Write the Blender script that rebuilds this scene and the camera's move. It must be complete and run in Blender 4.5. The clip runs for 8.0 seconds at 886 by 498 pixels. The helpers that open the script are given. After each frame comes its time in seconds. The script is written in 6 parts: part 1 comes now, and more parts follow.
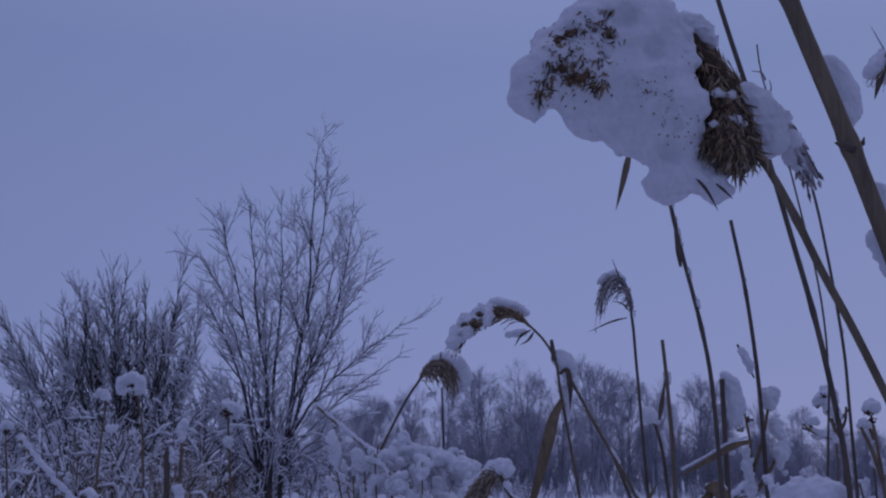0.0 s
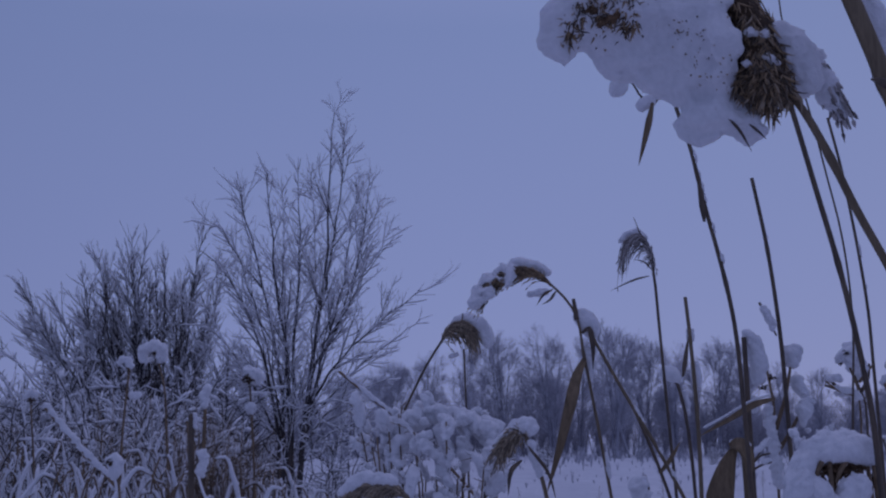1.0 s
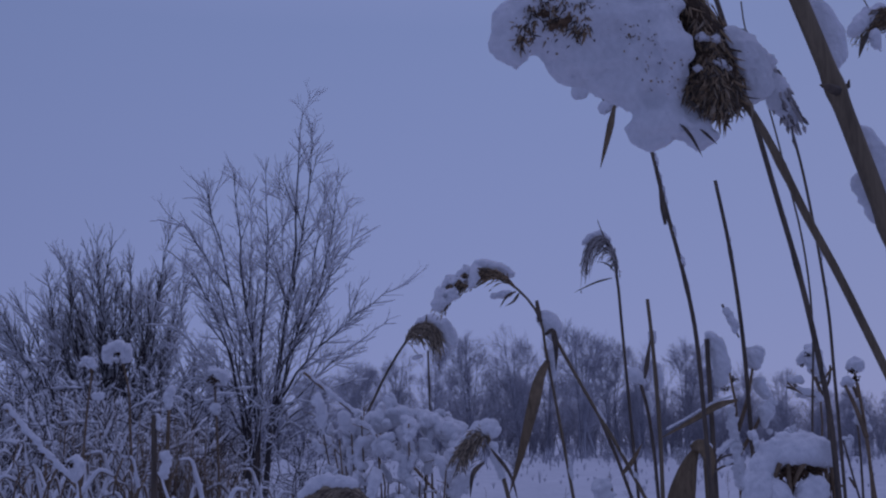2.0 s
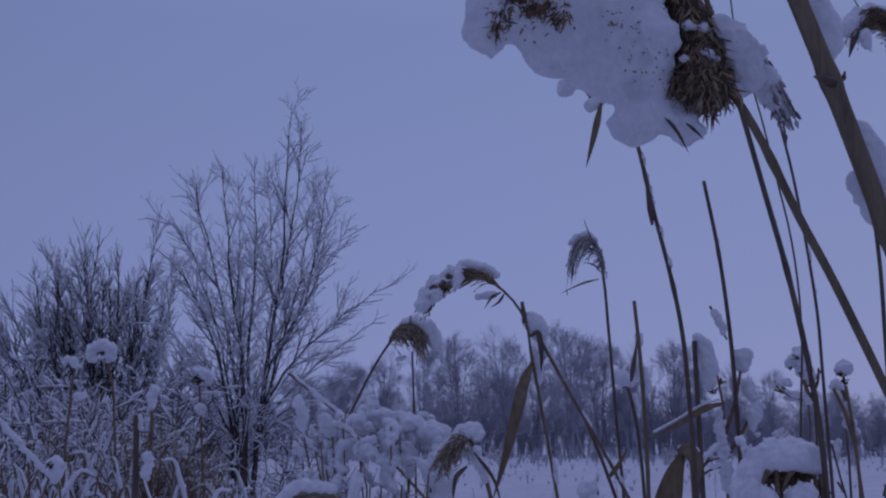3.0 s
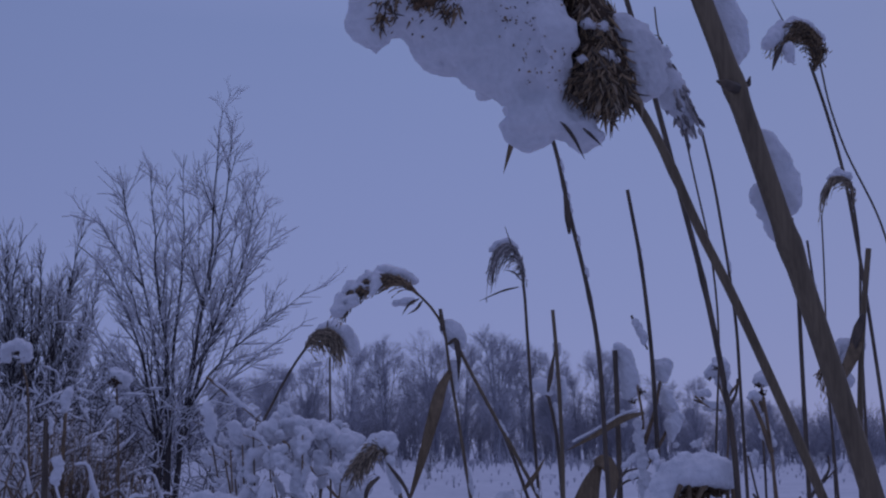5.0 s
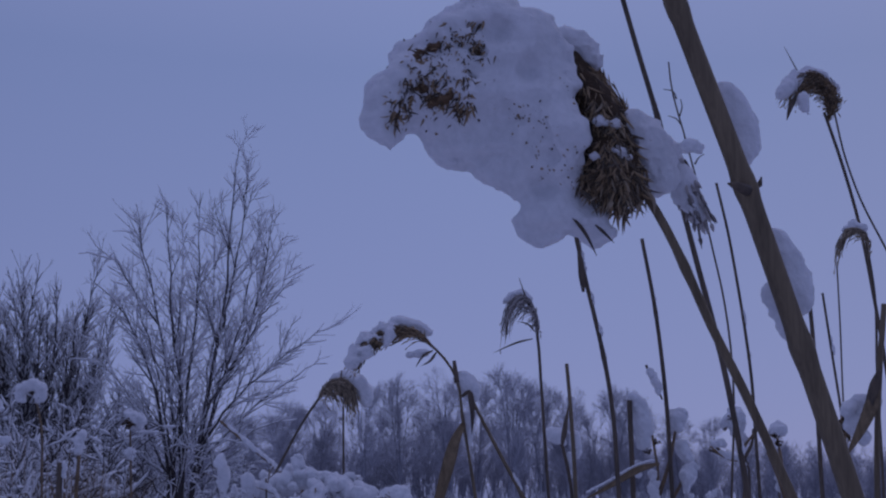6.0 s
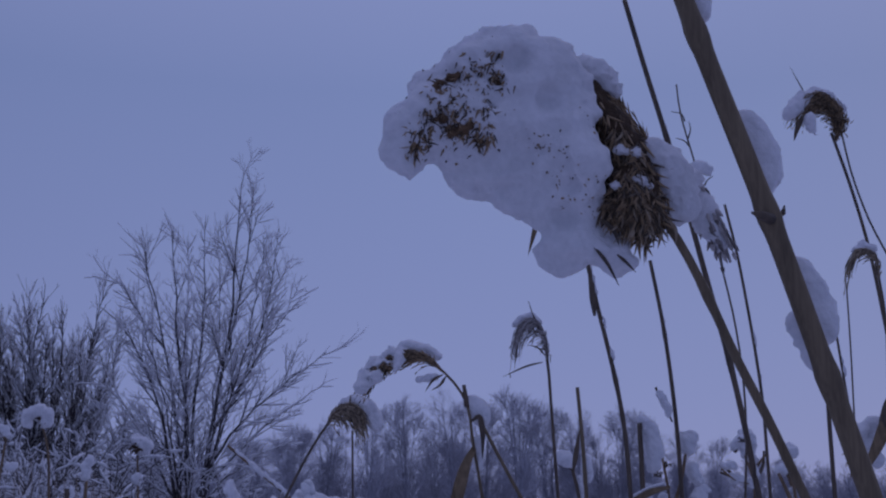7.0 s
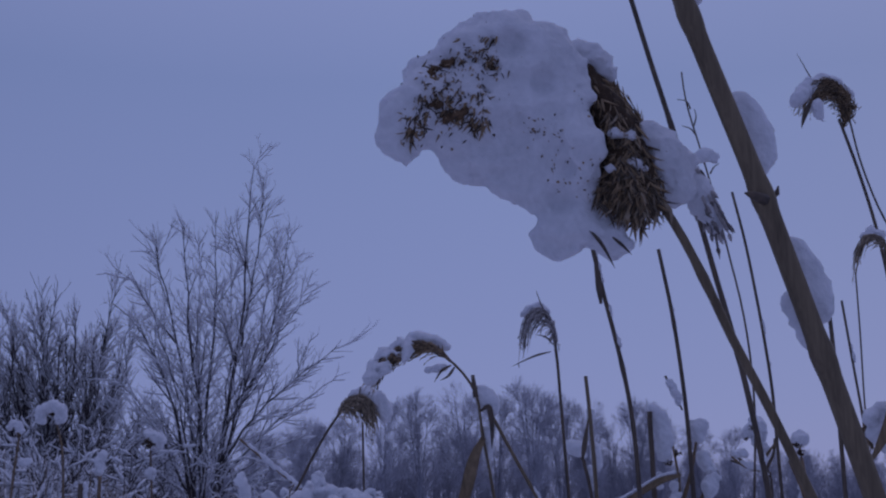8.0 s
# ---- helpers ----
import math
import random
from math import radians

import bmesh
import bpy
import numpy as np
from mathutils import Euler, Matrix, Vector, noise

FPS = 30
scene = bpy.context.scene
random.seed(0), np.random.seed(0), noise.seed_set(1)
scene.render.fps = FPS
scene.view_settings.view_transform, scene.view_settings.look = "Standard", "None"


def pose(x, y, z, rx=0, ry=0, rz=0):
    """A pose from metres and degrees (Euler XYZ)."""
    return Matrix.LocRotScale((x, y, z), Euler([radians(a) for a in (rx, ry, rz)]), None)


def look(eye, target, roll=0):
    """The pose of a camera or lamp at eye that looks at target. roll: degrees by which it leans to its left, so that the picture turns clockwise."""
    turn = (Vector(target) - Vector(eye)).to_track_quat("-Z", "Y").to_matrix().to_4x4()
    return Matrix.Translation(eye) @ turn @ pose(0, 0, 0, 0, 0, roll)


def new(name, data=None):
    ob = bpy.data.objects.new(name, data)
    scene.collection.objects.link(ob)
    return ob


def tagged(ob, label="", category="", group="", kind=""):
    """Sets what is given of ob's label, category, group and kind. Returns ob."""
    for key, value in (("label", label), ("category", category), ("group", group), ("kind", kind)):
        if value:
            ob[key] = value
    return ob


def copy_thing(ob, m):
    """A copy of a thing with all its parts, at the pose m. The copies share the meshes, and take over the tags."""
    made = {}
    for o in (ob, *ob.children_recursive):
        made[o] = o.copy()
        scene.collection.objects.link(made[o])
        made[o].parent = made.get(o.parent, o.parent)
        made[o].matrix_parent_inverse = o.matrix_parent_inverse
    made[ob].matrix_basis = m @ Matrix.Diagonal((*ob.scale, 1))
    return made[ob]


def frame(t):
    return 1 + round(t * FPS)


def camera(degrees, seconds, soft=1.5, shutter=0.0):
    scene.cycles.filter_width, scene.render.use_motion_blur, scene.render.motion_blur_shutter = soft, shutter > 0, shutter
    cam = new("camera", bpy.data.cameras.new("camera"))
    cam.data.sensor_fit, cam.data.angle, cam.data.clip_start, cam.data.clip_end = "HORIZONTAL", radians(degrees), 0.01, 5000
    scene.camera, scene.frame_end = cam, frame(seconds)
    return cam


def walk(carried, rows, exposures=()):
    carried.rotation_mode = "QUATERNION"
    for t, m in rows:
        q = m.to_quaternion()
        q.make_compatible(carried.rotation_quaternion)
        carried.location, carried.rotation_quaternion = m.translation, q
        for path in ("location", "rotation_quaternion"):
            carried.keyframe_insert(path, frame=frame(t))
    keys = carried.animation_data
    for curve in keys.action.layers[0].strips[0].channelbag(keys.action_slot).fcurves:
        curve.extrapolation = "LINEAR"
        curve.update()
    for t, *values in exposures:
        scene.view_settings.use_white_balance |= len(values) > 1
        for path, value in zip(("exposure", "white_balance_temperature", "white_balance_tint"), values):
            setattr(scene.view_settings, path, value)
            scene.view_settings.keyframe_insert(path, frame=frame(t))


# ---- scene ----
cam = camera(42.3, 8.0, soft=2.2)
PATH = (
    (0.0, pose(-0.0174, -0.0508, 1.4483, 101.279, -0.445, -0.088)),
    (0.5, pose(-0.0245, -0.0456, 1.4393, 99.626, -0.347, 0.920)),
    (1.0, pose(-0.0240, -0.0474, 1.4392, 99.598, 0.171, 0.894)),
    (1.5, pose(-0.0215, -0.0455, 1.4408, 99.744, 0.394, 0.089)),
    (2.8, pose(-0.0077, -0.0239, 1.4427, 99.344, -0.034, -1.278)),
    (3.0, pose(-0.0069, -0.0124, 1.4472, 99.595, 0.045, -1.276)),
    (3.5, pose(0.0000, 0.0000, 1.4500, 99.201, 0.000, -1.800)),
    (4.0, pose(0.0013, 0.0141, 1.4510, 99.601, -0.031, -2.593)),
    (4.5, pose(0.0105, 0.0216, 1.4527, 99.543, -0.304, -4.388)),
    (4.7, pose(0.0153, 0.0240, 1.4529, 99.551, -0.337, -4.929)),
    (6.0, pose(0.0152, 0.0159, 1.4780, 101.668, -0.798, -4.177)),
    (6.5, pose(0.0089, 0.0200, 1.4816, 102.262, -0.449, -3.938)),
    (7.0, pose(0.0091, 0.0181, 1.4820, 102.743, -0.462, -3.848)),
    (7.5, pose(0.0075, 0.0137, 1.4789, 102.530, -0.334, -3.740)),
    (8.0, pose(0.0145, 0.0153, 1.4782, 102.379, 0.092, -3.175)),
)
walk(cam, PATH)

# ---- world, sun and exposure: heavy overcast at dusk ----
scene.view_settings.exposure = -1.03
world = bpy.data.worlds.new("overcast_dusk")
scene.world = world
world.use_nodes = True
wt = world.node_tree
wt.nodes.clear()
w_out = wt.nodes.new("ShaderNodeOutputWorld")
w_bg = wt.nodes.new("ShaderNodeBackground")
w_sky = wt.nodes.new("ShaderNodeTexSky")
w_sky.sky_type = "NISHITA"
w_sky.sun_disc = False
w_sky.sun_elevation = radians(25)
w_sky.sun_rotation = radians(37)
w_co = wt.nodes.new("ShaderNodeTexCoord")
w_sep = wt.nodes.new("ShaderNodeSeparateXYZ")
w_ramp = wt.nodes.new("ShaderNodeValToRGB")
w_ramp.color_ramp.elements[0].position = 0.0
w_ramp.color_ramp.elements[0].color = (0.184, 0.2175, 0.443, 1)
w_ramp.color_ramp.elements[1].position = 1.0
w_ramp.color_ramp.elements[1].color = (0.44, 0.45, 0.79, 1)
w_mid = w_ramp.color_ramp.elements.new(0.35)
w_mid.color = (0.161, 0.2095, 0.422, 1)
w_mix = wt.nodes.new("ShaderNodeMixRGB")
w_mix.blend_type = "ADD"
w_mix.inputs[0].default_value = 0.002
wt.links.new(w_co.outputs["Generated"], w_sep.inputs[0])
wt.links.new(w_sep.outputs[2], w_ramp.inputs[0])
wt.links.new(w_ramp.outputs[0], w_mix.inputs[1])
wt.links.new(w_sky.outputs[0], w_mix.inputs[2])
w_side = wt.nodes.new("ShaderNodeVectorMath")
w_side.operation = "DOT_PRODUCT"
w_side.inputs[1].default_value = (0.13, 0.99, 0.0)
w_fall = wt.nodes.new("ShaderNodeMapRange")
w_fall.inputs["From Min"].default_value = 0.45
w_fall.inputs["From Max"].default_value = 1.0
w_tint = wt.nodes.new("ShaderNodeMixRGB")
w_tint.inputs[1].default_value = (0.585, 0.615, 0.66, 1)
w_tint.inputs[2].default_value = (1.03, 1.02, 1.02, 1)
w_dim = wt.nodes.new("ShaderNodeVectorMath")
w_dim.operation = "MULTIPLY"
wt.links.new(w_co.outputs["Generated"], w_side.inputs[0])
wt.links.new(w_side.outputs["Value"], w_fall.inputs["Value"])
wt.links.new(w_fall.outputs["Result"], w_tint.inputs[0])
wt.links.new(w_mix.outputs[0], w_dim.inputs[0])
wt.links.new(w_tint.outputs[0], w_dim.inputs[1])
wt.links.new(w_dim.outputs[0], w_bg.inputs[0])
w_bg.inputs[1].default_value = 2.2
wt.links.new(w_bg.outputs[0], w_out.inputs[0])

sun_data = bpy.data.lights.new("sun", "SUN")
sun_data.energy = 0.35
sun_data.angle = radians(40)
sun_data.color = (0.80, 0.70, 1.0)
sun = new("sun", sun_data)
sun.matrix_world = look((0, 0, 50), (-26, -34, 30))


# ---- materials ----
def material(name, low, high, rough, size, bump=0.3, stretch=(1, 1, 1), fine=6.0, depth=0.002, sheen=0.0, per_piece=0.0, soft=0.0):
    m = bpy.data.materials.new(name)
    m.use_nodes = True
    nt = m.node_tree
    b = nt.nodes["Principled BSDF"]
    b.inputs["Roughness"].default_value = rough
    b.inputs["Specular IOR Level"].default_value = 0.25
    b.inputs["Sheen Weight"].default_value = sheen
    b.inputs["Subsurface Weight"].default_value = soft
    b.inputs["Subsurface Radius"].default_value = (1.0, 1.0, 1.0)
    b.inputs["Subsurface Scale"].default_value = 0.006
    co = nt.nodes.new("ShaderNodeTexCoord")
    mp = nt.nodes.new("ShaderNodeMapping")
    mp.inputs["Scale"].default_value = stretch
    n1 = nt.nodes.new("ShaderNodeTexNoise")
    n1.inputs["Scale"].default_value = 1.0 / size
    n1.inputs["Detail"].default_value = 5
    n2 = nt.nodes.new("ShaderNodeTexNoise")
    n2.inputs["Scale"].default_value = fine / size
    n2.inputs["Detail"].default_value = 3
    mix = nt.nodes.new("ShaderNodeMath")
    mix.operation = "MULTIPLY_ADD"
    mix.inputs[1].default_value = 0.45
    half = nt.nodes.new("ShaderNodeMath")
    half.operation = "MULTIPLY"
    half.inputs[1].default_value = 0.55
    ramp = nt.nodes.new("ShaderNodeValToRGB")
    ramp.color_ramp.elements[0].position = 0.3
    ramp.color_ramp.elements[0].color = (*low, 1)
    ramp.color_ramp.elements[1].position = 0.7
    ramp.color_ramp.elements[1].color = (*high, 1)
    bp = nt.nodes.new("ShaderNodeBump")
    bp.inputs["Strength"].default_value = bump
    bp.inputs["Distance"].default_value = depth
    nt.links.new(co.outputs["Object"], mp.inputs[0])
    nt.links.new(mp.outputs[0], n1.inputs["Vector"])
    nt.links.new(mp.outputs[0], n2.inputs["Vector"])
    nt.links.new(n1.outputs[0], half.inputs[0])
    nt.links.new(n2.outputs[0], mix.inputs[0])
    nt.links.new(half.outputs[0], mix.inputs[2])
    last = mix.outputs[0]
    if per_piece:
        geo = nt.nodes.new("ShaderNodeNewGeometry")
        off = nt.nodes.new("ShaderNodeMath")
        off.operation = "MULTIPLY_ADD"
        off.inputs[1].default_value = per_piece
        nt.links.new(geo.outputs["Random Per Island"], off.inputs[0])
        sub = nt.nodes.new("ShaderNodeMath")
        sub.operation = "SUBTRACT"
        sub.inputs[1].default_value = per_piece / 2
        nt.links.new(last, sub.inputs[0])
        nt.links.new(sub.outputs[0], off.inputs[2])
        last = off.outputs[0]
    nt.links.new(last, ramp.inputs[0])
    nt.links.new(ramp.outputs[0], b.inputs["Base Color"])
    nt.links.new(mix.outputs[0], bp.inputs["Height"])
    nt.links.new(bp.outputs[0], b.inputs["Normal"])
    return m


SNOW = material("fresh_snow", (0.67, 0.68, 0.70), (0.83, 0.83, 0.855), 0.9, 0.010, bump=0.8, depth=0.0032, fine=3.5, soft=0.3)
SNOW_FIELD = material("snow_field", (0.56, 0.58, 0.62), (0.75, 0.76, 0.80), 0.85, 2.5, bump=0.8, depth=0.25, fine=9)
STRAW = material("reed_straw", (0.105, 0.08, 0.052), (0.245, 0.188, 0.118), 0.6, 0.03, stretch=(6, 6, 0.2), bump=0.25, depth=0.0006)
STRAW_DARK = material("weathered_reed", (0.055, 0.046, 0.04), (0.18, 0.135, 0.095), 0.65, 0.03, stretch=(3, 3, 0.4), bump=0.25, depth=0.0006)
PLUME = material("plume_brown", (0.075, 0.052, 0.03), (0.36, 0.25, 0.14), 0.75, 0.03, per_piece=0.7, sheen=0.2)
PLUME_PALE = material("plume_pale", (0.15, 0.115, 0.08), (0.45, 0.36, 0.25), 0.75, 0.02, per_piece=0.6, sheen=0.2)
PLUME_FROST = material("plume_frosted", (0.16, 0.14, 0.13), (0.52, 0.48, 0.46), 0.8, 0.02, per_piece=0.7, sheen=0.2)
LEAF = material("dry_leaf", (0.10, 0.072, 0.042), (0.29, 0.21, 0.125), 0.6, 0.03, stretch=(5, 5, 0.4), bump=0.4, depth=0.001)
BARK = material("dark_bark", (0.034, 0.029, 0.030), (0.10, 0.085, 0.082), 0.85, 0.3, bump=0.5, depth=0.01)
TWIG = material("frosted_twig", (0.16, 0.15, 0.17), (0.56, 0.55, 0.60), 0.85, 0.6, per_piece=0.5)
# Pale blue-grey carries both frost and distance haze, painted into the base colour.
FAR_BARK = material("far_frosted_hazy_wood", (0.26, 0.26, 0.30), (0.46, 0.46, 0.51), 0.9, 2.5, per_piece=0.5)
FAR_TWIG = material("far_frosted_hazy_twigs", (0.36, 0.36, 0.41), (0.66, 0.66, 0.72), 0.9, 2.5, per_piece=0.5)
UMBEL = material("umbel_brown", (0.05, 0.032, 0.02), (0.24, 0.15, 0.085), 0.8, 0.006, bump=0.8, depth=0.002)
SEED = material("dark_seed", (0.022, 0.015, 0.010), (0.11, 0.068, 0.038), 0.8, 0.006, bump=0.8, depth=0.002)
STALK = material("weed_stalk", (0.09, 0.066, 0.046), (0.27, 0.19, 0.115), 0.7, 0.04, per_piece=0.4)


# ---- mesh helpers ----
def part(name, me, mat, parent=None, label="", smooth=True):
    """Links a mesh as one object, under a thing where one is given."""
    me.materials.clear()
    me.materials.append(mat)
    if smooth:
        me.polygons.foreach_set("use_smooth", [True] * len(me.polygons))
    ob = new(name, me)
    ob.parent = parent
    if label:
        tagged(ob, label)
    return ob


def thing(name, base, label, category, group="", kind=""):
    """An Empty at the base of a thing; its parts are built relative to it."""
    ob = new(name)
    ob.empty_display_size = 0.05
    ob.location = base
    return tagged(ob, label, category, group, kind)


def mesh_of(name, verts, faces):
    me = bpy.data.meshes.new(name)
    me.from_pydata(verts, [], faces)
    me.update()
    return me


def mesh_from_arrays(name, verts, groups):
    """groups: index arrays of faces, one array for each number of corners."""
    me = bpy.data.meshes.new(name)
    groups = [np.asarray(g, np.int32) for g in groups if len(g)]
    loops = np.concatenate([g.ravel() for g in groups])
    sizes = np.concatenate([np.full(len(g), g.shape[1], np.int32) for g in groups])
    me.vertices.add(len(verts))
    me.vertices.foreach_set("co", np.asarray(verts, np.float32).ravel())
    me.loops.add(len(loops))
    me.loops.foreach_set("vertex_index", loops)
    me.polygons.add(len(sizes))
    me.polygons.foreach_set("loop_start", np.r_[0, np.cumsum(sizes)[:-1]].astype(np.int32))
    me.update(calc_edges=True)
    me.validate()
    return me


def spline(pts, n):
    """n + 1 points, evenly set along a smooth curve through pts."""
    p = np.array(pts, float)
    t = np.r_[0, np.cumsum(np.linalg.norm(np.diff(p, axis=0), axis=1) + 1e-9)]
    m = np.gradient(p, t, axis=0) if len(p) > 2 else np.repeat((p[1:] - p[:1]) / t[-1], 2, axis=0)
    u = np.linspace(0, t[-1], n + 1)
    i = np.clip(np.searchsorted(t, u, side="right") - 1, 0, len(p) - 2)
    h = (t[i + 1] - t[i])[:, None]
    x = (u - t[i])[:, None] / h
    return (2 * x**3 - 3 * x**2 + 1) * p[i] + (x**3 - 2 * x**2 + x) * h * m[i] + (3 * x**2 - 2 * x**3) * p[i + 1] + (x**3 - x**2) * h * m[i + 1]


def tubes(name, lines, sides=5, flat=1.0):
    """One mesh of tapering tubes; lines: (points, radii)."""
    sets = {}
    for pts, rad in lines:
        pts = np.asarray(pts, float)
        sets.setdefault(len(pts), []).append((pts, np.asarray(rad, float) * np.ones(len(pts))))
    verts, quads, caps, start = [], [], [], 0
    ang = np.arange(sides) * 2 * math.pi / sides
    for n, some in sets.items():
        p = np.stack([q for q, _ in some])
        r = np.stack([q for _, q in some])
        tan = np.gradient(p, axis=1)
        tan /= np.linalg.norm(tan, axis=2, keepdims=True) + 1e-12
        steep = np.abs(tan[:, n // 2, 2]) >= 0.8
        ref = np.where(steep[:, None, None], np.array([1.0, 0.13, 0]), np.array([0.0, 0, 1]))
        u = np.cross(tan, np.broadcast_to(ref, tan.shape))
        u /= np.linalg.norm(u, axis=2, keepdims=True) + 1e-12
        v = np.cross(u, tan)
        ring = p[:, :, None] + r[:, :, None, None] * (np.cos(ang)[:, None] * u[:, :, None] + flat * np.sin(ang)[:, None] * v[:, :, None])
        verts.append(ring.reshape(-1, 3))
        o = start + np.arange(len(p))[:, None, None] * n * sides
        i = np.arange(n - 1)[None, :, None] * sides
        k, k2 = np.arange(sides)[None, None, :], (np.arange(sides)[None, None, :] + 1) % sides
        quads.append(np.stack([o + i + k, o + i + sides + k, o + i + sides + k2, o + i + k2], -1).reshape(-1, 4))
        first = start + np.arange(len(p))[:, None] * n * sides + np.arange(sides)
        caps.append(first)
        caps.append(first[:, ::-1] + (n - 1) * sides)
        start += len(p) * n * sides
    return mesh_from_arrays(name, np.concatenate(verts), [np.concatenate(quads), np.concatenate(caps)])


def blobs(name, spheres, cell, lump=0.0, seed=1, join=None, holes=(), fine=1.0, dents=()):
    """Rounded snow meshes over overlapping balls (x, y, z, r), with an uneven surface: one for each piece that hangs together."""
    s = np.array(spheres, float)
    c, r = s[:, :3], s[:, 3]
    pad = 2.5 * cell + lump * 2
    lo, hi = (c - r[:, None]).min(0) - pad, (c + r[:, None]).max(0) + pad
    axes = [np.arange(lo[i], hi[i] + cell, cell) for i in range(3)]
    g = np.stack(np.meshgrid(*axes, indexing="ij"), -1)
    k = 1.0 / (join or 0.35 * r.mean())
    acc = np.zeros(g.shape[:3])
    for ci, ri in zip(c, r):
        reach = ri + 9.0 / k
        box = tuple(slice(max(0, int((ci[i] - reach - lo[i]) / cell)), int((ci[i] + reach - lo[i]) / cell) + 2) for i in range(3))
        d = np.sqrt(((g[box] - ci) ** 2).sum(-1)) - ri
        acc[box] += np.exp(np.clip(-k * d, -60, 60))
    f = -np.log(acc + 1e-30) / k
    if lump:
        rng = np.random.default_rng(seed)
        near = np.abs(f) < 4 * lump + 2 * cell
        q, wave = g[near], 0.0
        for size, amount in ((3.2, 0.55), (1.5, 0.35), (0.7, 0.24 * fine), (0.33, 0.12 * fine)):
            for _ in range(6):
                w = rng.normal(size=3)
                w *= 2 * math.pi / (np.linalg.norm(w) * size * r.mean())
                wave = wave + lump * amount * 0.5 * np.sin(q @ w + rng.uniform(0, 6.28))
        f[near] += wave
    for x, y, z, r in holes:
        reach = r + 3 * cell
        box = tuple(slice(max(0, int((p - reach - lo[i]) / cell)), int((p + reach - lo[i]) / cell) + 2) for i, p in enumerate((x, y, z)))
        q = g[box]
        d = np.sqrt(((q - (x, y, z)) ** 2).sum(-1)) - r
        f[box] = np.maximum(f[box], -(d + lump * 0.2 * np.sin(q @ (900.0, 500.0, 700.0)) + lump * 0.15 * np.sin(q @ (-700.0, 900.0, 1300.0))))
    for x, y, z, r in dents:
        reach, soft = r + 0.012, 500.0
        box = tuple(slice(max(0, int((p - reach - lo[i]) / cell)), int((p + reach - lo[i]) / cell) + 2) for i, p in enumerate((x, y, z)))
        d = np.sqrt(((g[box] - (x, y, z)) ** 2).sum(-1)) - r
        f[box] = np.logaddexp(soft * f[box], -soft * d) / soft
    neg = f < 0
    nx, ny, nz = (n - 1 for n in f.shape)
    total, hits = np.zeros((nx, ny, nz, 3)), np.zeros((nx, ny, nz))
    corner = [(a, b, d) for a in (0, 1) for b in (0, 1) for d in (0, 1)]

    def cut(q):
        return slice(q[0], q[0] + nx), slice(q[1], q[1] + ny), slice(q[2], q[2] + nz)

    for a in corner:
        for ax in range(3):
            if a[ax]:
                continue
            b = tuple(v + (i == ax) for i, v in enumerate(a))
            fa, fb = f[cut(a)], f[cut(b)]
            on = (fa < 0) != (fb < 0)
            t = np.where(on, fa / np.where(on, fa - fb, 1), 0)
            for i in range(3):
                total[..., i] += on * (a[i] + (t if i == ax else 0))
            hits += on
    live = hits > 0
    idx = np.full(live.shape, -1)
    idx[live] = np.arange(live.sum())
    cells = np.argwhere(live)
    verts = lo + cell * (cells + total[live] / hits[live][:, None])
    faces = []
    for ax in range(3):
        o1, o2 = (ax + 1) % 3, (ax + 2) % 3
        s0 = [slice(1, -1)] * 3
        s0[ax] = slice(0, -1)
        s1 = list(s0)
        s1[ax] = slice(1, None)
        flip = neg[tuple(s0)] != neg[tuple(s1)]
        q = np.argwhere(flip) + [0 if i == ax else 1 for i in range(3)]
        if not len(q):
            continue
        quad = []
        for d1, d2 in ((-1, -1), (0, -1), (0, 0), (-1, 0)):
            w = q.copy()
            w[:, o1] += d1
            w[:, o2] += d2
            quad.append(idx[w[:, 0], w[:, 1], w[:, 2]])
        quad = np.stack(quad, 1)
        turned = ~neg[q[:, 0], q[:, 1], q[:, 2]]
        quad[turned] = quad[turned][:, ::-1]
        faces.append(quad[quad.min(1) >= 0])
    quads = np.concatenate(faces)
    tag = np.arange(len(verts))
    while True:
        low = tag[quads].min(1)
        then = tag.copy()
        np.minimum.at(then, quads.ravel(), np.repeat(low, 4))
        then = then[then]
        if (then == tag).all():
            break
        tag = then
    owner = tag[quads[:, 0]]
    names, sizes = np.unique(owner, return_counts=True)
    out = []
    for piece in names[np.argsort(-sizes)]:
        mine = quads[owner == piece]
        if len(mine) > max(20, 0.04 * sizes.max()):
            used, index = np.unique(mine, return_inverse=True)
            out.append(mesh_from_arrays(name, verts[used], [index.reshape(-1, 4)]))
    return out


def blob(name, *shape, **more):
    """The largest piece of blobs()."""
    return blobs(name, *shape, **more)[0]


def rel(pts, base):
    return np.array(pts, float) - np.array(base, float)


def snow_lines(rng, lines, thick, keep=0.7, least=0.0):
    """Ridges of snow lying on the upper side of branches; steep ones carry little."""
    out = []
    for pts, rad in lines:
        pts = np.asarray(pts, float)
        rad = np.asarray(rad, float) * np.ones(len(pts))
        if rng.random() > keep:
            continue
        way = pts[-1] - pts[0]
        level = math.hypot(way[0], way[1]) / (np.linalg.norm(way) + 1e-9)
        t = thick * (least + (1 - least) * level) * rng.uniform(0.6, 1.3)
        wav = t * (0.65 + 0.5 * rng.random(len(pts)))
        wav[0] *= 0.4
        wav[-1] *= 0.5
        up = pts + np.array([0, 0, 1.0]) * (rad + wav * 0.35)[:, None]
        out.append((up, wav))
    return out


